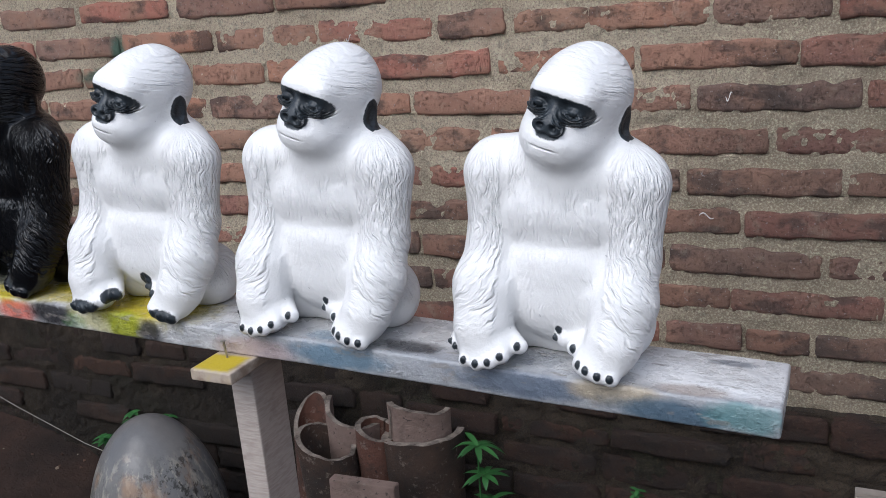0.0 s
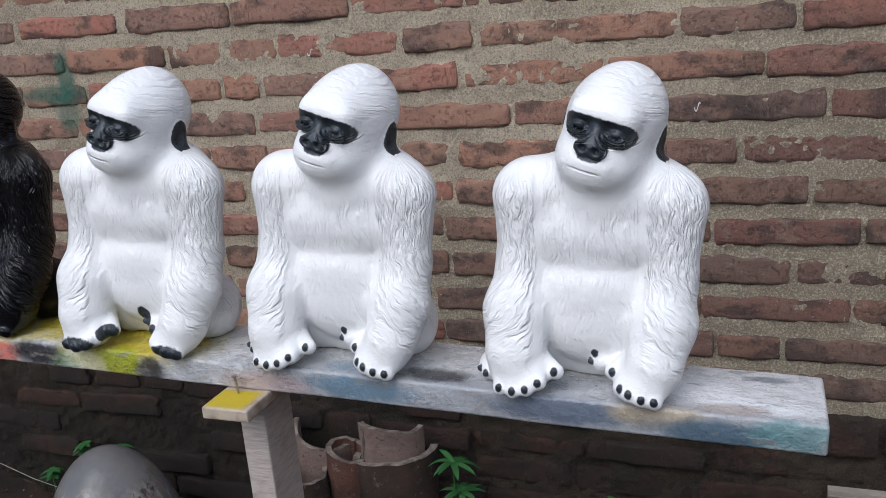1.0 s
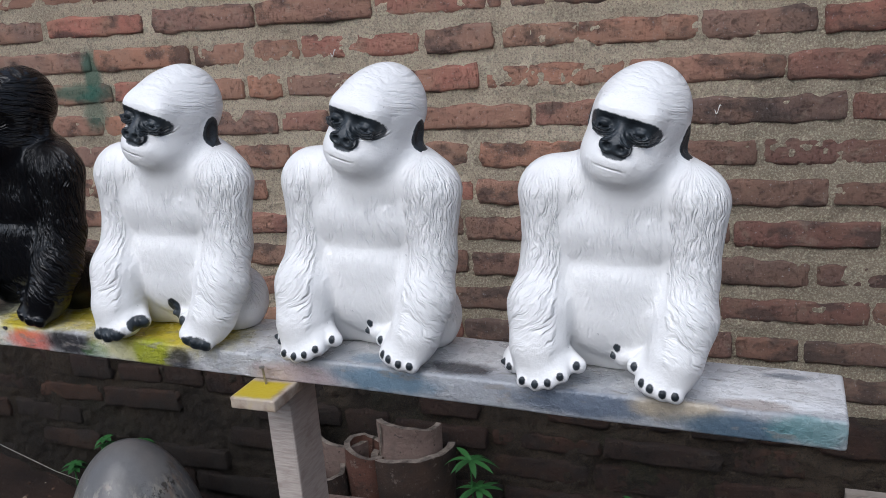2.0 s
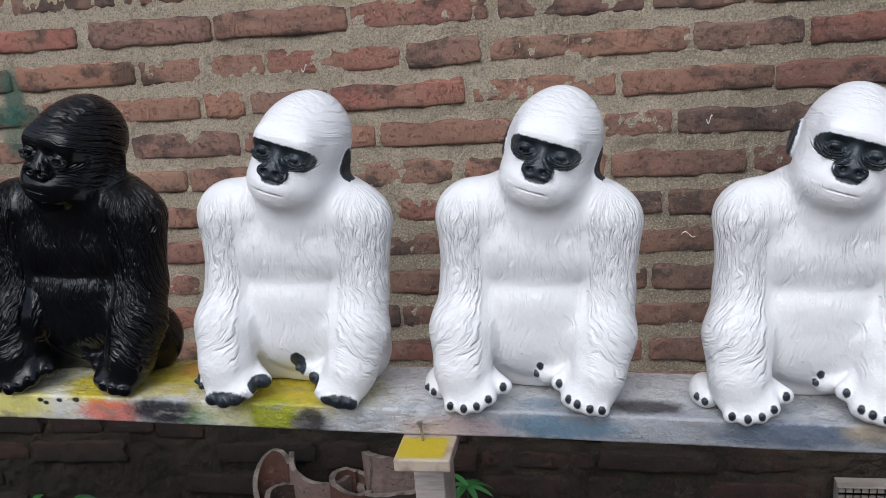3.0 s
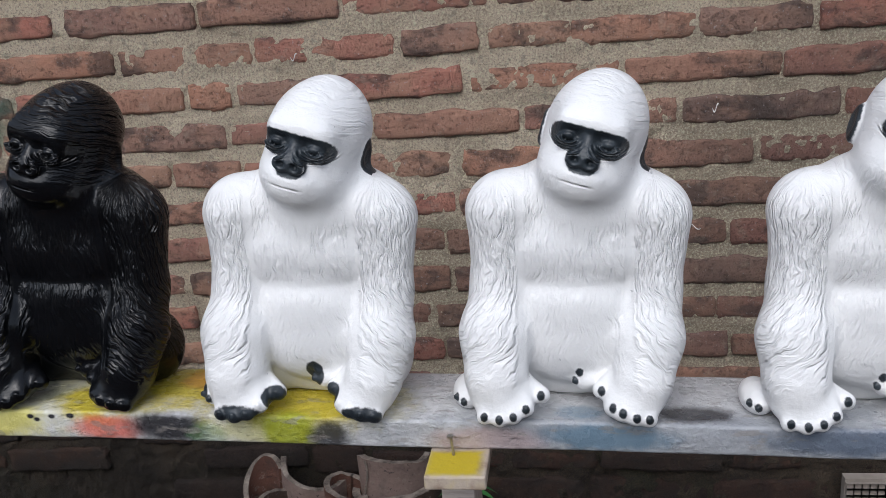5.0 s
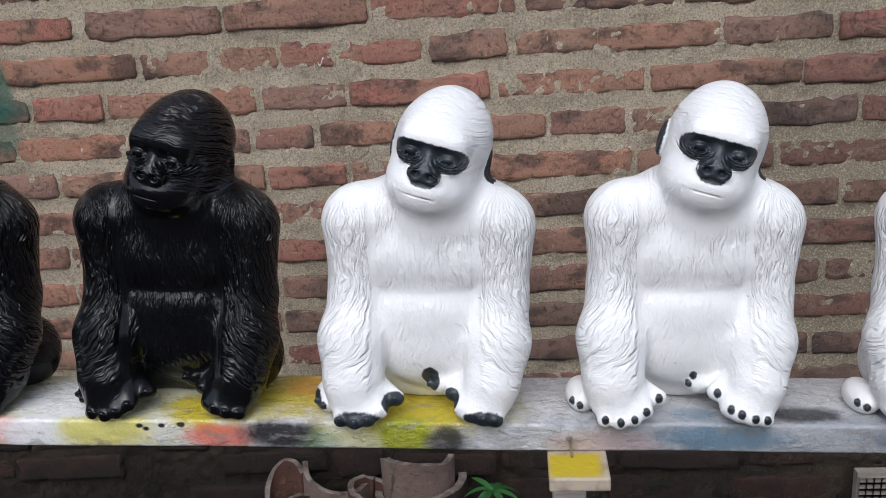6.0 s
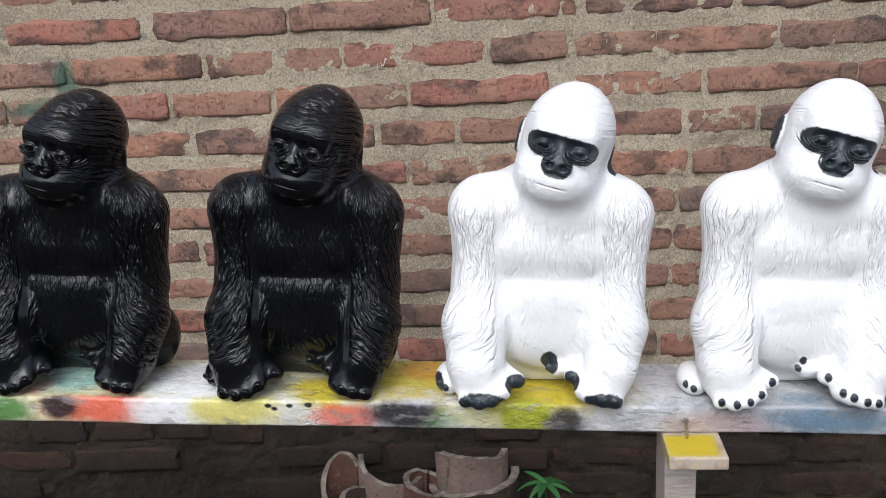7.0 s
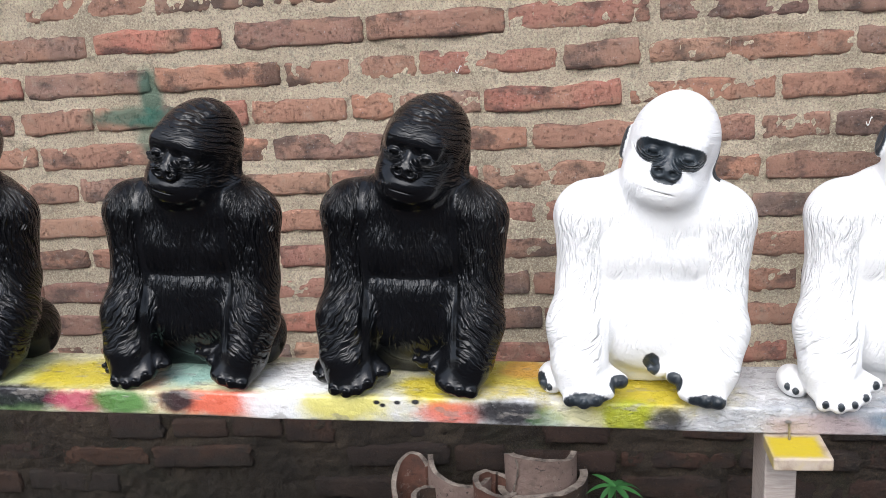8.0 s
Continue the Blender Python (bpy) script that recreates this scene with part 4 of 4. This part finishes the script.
def paint_fleck(x, z, size, curl):
    """A white splash on the wall: a short curl or a small drop."""
    cu = bpy.data.curves.new("paint_fleck", "CURVE")
    cu.dimensions, cu.bevel_depth, cu.bevel_resolution = "3D", 0.0011, 2
    sp = cu.splines.new("POLY")
    n = 10
    sp.points.add(n)
    for i, p in enumerate(sp.points):
        t = i / n
        p.co = (size * (t - 0.5), -0.0005 * math.sin(math.pi * t), curl * math.sin(t * 5.5), 1)
        p.radius = 0.35 + 0.9 * math.sin(math.pi * t) * (0.7 + 0.5 * math.sin(t * 9))
    k = Mat("dried_white_paint", 0.5)
    k.color(k.ramp(k.noise(200.0, 3), (0.3, (0.55, 0.53, 0.5)), (0.7, (0.75, 0.74, 0.72))))
    cu.materials.append(k.m)
    ob = tagged(new("paint_fleck", cu), "dried white paint splash on the brick wall", "paint splash", "white splashes on the wall")
    ob.location = (x, WALL_Y - 0.003, z)


paint_fleck(-0.137, 0.659, 0.024, 0.005)
paint_fleck(-0.104, 0.856, 0.010, -0.007)
paint_fleck(-0.789, 0.979, 0.012, -0.006)


def soil_litter():
    """Clods, chips of brick and straws strewn over the soil at the wall's foot."""
    rnd = random.Random(12)
    verts, faces = [], []
    for _ in range(520):
        x, y = rnd.uniform(-2.7, -0.3), rnd.uniform(0.75, 1.38)
        c = Vector((x, y, soil_height(x, y)))
        straw = rnd.random() < 0.12
        r = rnd.uniform(0.0015, 0.006) if rnd.random() < 0.85 else rnd.uniform(0.006, 0.012)
        size = Vector((rnd.uniform(0.010, 0.028), 0.0008, 0.0008)) if straw else Vector((r, r * rnd.uniform(0.6, 1), r * rnd.uniform(0.4, 0.8)))
        turn = Euler((rnd.uniform(-0.3, 0.3), rnd.uniform(-0.3, 0.3), rnd.uniform(0, 6.28))).to_matrix()
        n = len(verts)
        for d in ((1, 0, 0), (-1, 0, 0), (0, 1, 0), (0, -1, 0), (0, 0, 1), (0, 0, -1)):
            verts.append(c + turn @ Vector([a * b * rnd.uniform(0.8, 1.2) for a, b in zip(d, size)]))
        faces += [(n + i, n + j, n + k) for i, j, k in ((0, 2, 4), (2, 1, 4), (1, 3, 4), (3, 0, 4), (2, 0, 5), (1, 2, 5), (3, 1, 5), (0, 3, 5))]
    me = bpy.data.meshes.new("soil_litter")
    me.from_pydata(verts, [], faces)
    k = Mat("clods_and_straw", 0.9)
    k.color(k.ramp(k.island(), (0.0, (0.035, 0.018, 0.011)), (0.6, (0.075, 0.038, 0.023)), (0.85, (0.15, 0.085, 0.055)), (1.0, (0.32, 0.26, 0.19))))
    me.materials.append(k.m)
    tagged(new("soil_litter", me), "small clods and chips of brick with straws on the soil", "litter", kind="stuff")


soil_litter()

# ---- bricks ----
def brick_mesh(name, seed, length=0.23, height=0.043, depth=0.05):
    """A hand-made brick, worn along its edges; the face is at y = 0."""
    rnd = random.Random(seed)
    nx, levels = 16, (0.0, 0.10, 0.36, 0.66, 0.90, 1.0)
    nz = 5
    bm = bmesh.new()
    rows = []
    lean = [rnd.uniform(-0.002, 0.002) for _ in range(4)]
    for i in range(nx + 1):
        col = []
        for j in range(nz + 1):
            w = levels[j] - 0.5
            u = -0.5 if i == 0 else 0.5 if i == nx else -0.485 if i == 1 else 0.485 if i == nx - 1 else i / nx - 0.5
            x, z = u * length, w * height
            end, side = abs(u) > 0.495, abs(w) > 0.49
            n1 = noise.noise(Vector((x * 25 + seed * 7.3, z * 30, seed)))
            y = 0.003 * n1 + 0.0022 * noise.noise(Vector((x * 90 + seed, z * 90, 4)))
            if side:
                z += 0.0050 * noise.noise(Vector((x * 20 + seed * 3.1, w * 9, 2))) + 0.0035 * noise.noise(Vector((x * 75 + seed * 1.7, w * 5, 6))) + (lean[0] if w > 0 else lean[1]) * u * 2
                y += 0.0028 + 0.002 * abs(n1)
            if end:
                x += 0.006 * noise.noise(Vector((u * 4 + seed, z * 60, 9))) + (-0.003 if side else 0) * (1 if u > 0 else -1)
                y += 0.0030
            z *= 0.80 if end else 0.95 if abs(u) > 0.48 else 1
            col.append(bm.verts.new((x, y, z)))
        rows.append(col)
    for i in range(nx):
        for j in range(nz):
            bm.faces.new((rows[i][j], rows[i + 1][j], rows[i + 1][j + 1], rows[i][j + 1]))
    edge = [e for e in bm.edges if len(e.link_faces) == 1]
    back = [g for g in bmesh.ops.extrude_edge_only(bm, edges=edge)["geom"] if isinstance(g, bmesh.types.BMVert)]
    for v in back:
        v.co.y = depth
    bmesh.ops.recalc_face_normals(bm, faces=bm.faces[:])
    me = bpy.data.meshes.new(name)
    bm.to_mesh(me)
    bm.free()
    for p in me.polygons:
        p.use_smooth = True
    return me


LONG = [brick_mesh("brick", n) for n in range(8)]
SHORT = [brick_mesh("brick", 20 + n, 0.12) for n in range(6)]
LONG_DAMP = [brick_mesh("brick", 40 + n, 0.20, 0.052) for n in range(6)]
SHORT_DAMP = [brick_mesh("brick", 60 + n, 0.11, 0.054) for n in range(6)]
for me in LONG + SHORT:
    me.materials.append(BRICK)
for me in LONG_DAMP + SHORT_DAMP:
    me.materials.append(BRICK_DAMP_SHADED)
rng = random.Random(5)


def lay(parent, longs, shorts, x0, x1, y, z, tall=1.0, uneven=1.0):
    length = x1 - x0
    pool, unit = (longs, longs[0].vertices[0].co.x * -2) if length > 0.15 else (shorts, shorts[0].vertices[0].co.x * -2)
    ob = new("brick", rng.choice(pool))
    ob.parent = parent
    ob.location = ((x0 + x1) / 2, y + rng.uniform(-0.003, 0.003) * uneven, z + rng.uniform(-0.0015, 0.0015) * uneven)
    ob.rotation_euler = (0, radians(rng.uniform(-0.5, 0.5)) * uneven, 0)
    ob.scale = (length / unit, 1, tall * rng.uniform(0.92, 1.06))


def course(k, known, lo=-2.28, hi=0.72):
    """One course of the wall: the known bricks as pairs of ends, and bricks of common lengths in the stretches between and beyond them."""
    z = TOP_ROW - PITCH * k
    spans = [(known[i], known[i + 1]) for i in range(0, len(known), 2)]
    filled, at = [], lo
    for a, b in spans + [(hi, hi)]:
        while a - at > 0.26:
            w = rng.choice((0.23, 0.22, 0.235, 0.12))
            filled.append((at, at + w))
            at += w + rng.uniform(0.012, 0.022)
        if a - at > 0.075:
            filled.append((at, a - 0.016))
        if b > a:
            filled.append((a, b))
        at = b + 0.016
    for a, b in filled:
        lay(wall, LONG, SHORT, a, b, WALL_Y, z)


course(-4, [])
course(-3, [])
course(-2, [-1.581, -1.351, -1.328, -1.101, -1.076, -0.854])
course(-1, [-1.700, -1.480, -1.454, -1.220, -1.183, -0.959, -0.942, -0.710, -0.695, -0.466, -0.440, -0.213, -0.191, -0.052])
course(0, [-1.606, -1.370, -1.347, -1.118, -1.099, -0.870, -0.853, -0.623, -0.603, -0.481, -0.460, -0.332, -0.326, -0.138, -0.127, 0.036, 0.053, 0.210])
course(1, [-1.628, -1.490, -1.478, -1.324, -1.170, -1.001, -0.896, -0.756, -0.742, -0.515, -0.492, -0.259, -0.240, -0.009, 0.003, 0.171])
course(2, [-1.602, -1.366, -1.138, -0.935, -0.803, -0.677, -0.659, -0.424, -0.272, -0.166, -0.149, 0.082])
course(3, [-0.752, -0.543, -0.512, -0.280, -0.260, -0.048, -0.028, 0.190])
course(4, [-1.720, -1.500, -0.900, -0.668, -0.644, -0.538, -0.285, -0.183, -0.165, 0.061])
course(5, [-0.800, -0.565, -0.290, -0.088, -0.072, 0.140])
course(6, [-0.670, -0.556, -0.193, 0.038, 0.057, 0.280])
course(7, [-0.900, -0.665, -0.653, -0.595, -0.330, -0.103, -0.091, 0.132])
course(8, [-0.800, -0.580, -0.203, -0.079, -0.068, 0.029, 0.044, 0.250])
course(9, [-0.240, -0.020, -0.004, 0.200])
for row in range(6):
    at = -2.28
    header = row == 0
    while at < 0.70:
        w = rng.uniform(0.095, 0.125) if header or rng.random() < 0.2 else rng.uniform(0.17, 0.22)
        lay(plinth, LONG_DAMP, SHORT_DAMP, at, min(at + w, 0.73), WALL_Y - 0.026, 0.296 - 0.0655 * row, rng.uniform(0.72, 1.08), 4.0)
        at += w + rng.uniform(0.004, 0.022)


def far_bricks():
    """The courses above and beside the stretch that the camera passes, joined into one mesh."""
    verts, faces = [], []
    for k in range(-15, 18):
        z = TOP_ROW - PITCH * k
        at = -5.95 + rng.uniform(0, 0.2)
        while at < 5.7:
            w = rng.choice((0.23, 0.22, 0.235, 0.12))
            if not (-2.32 < at + w / 2 < 0.77 and k >= -4):
                x0, x1, h = at, at + w, 0.0215
                y = WALL_Y + rng.uniform(-0.003, 0.002)
                n = len(verts)
                for yy, e in ((y, 0.003), (WALL_Y + 0.02, 0.0)):
                    verts += [(x0 + e, yy, z - h + e), (x1 - e, yy, z - h + e), (x1 - e, yy, z + h - e), (x0 + e, yy, z + h - e)]
                faces += [(n, n + 1, n + 2, n + 3)] + [(n + i, n + 4 + i, n + 4 + (i + 1) % 4, n + (i + 1) % 4) for i in range(4)]
            at += w + 0.016
    me = bpy.data.meshes.new("brickwork")
    me.from_pydata(verts, [], faces)
    me.materials.append(BRICK_FAR)
    ob = new("brickwork", me)
    ob.parent = wall
    tagged(ob, kind="stuff")


far_bricks()
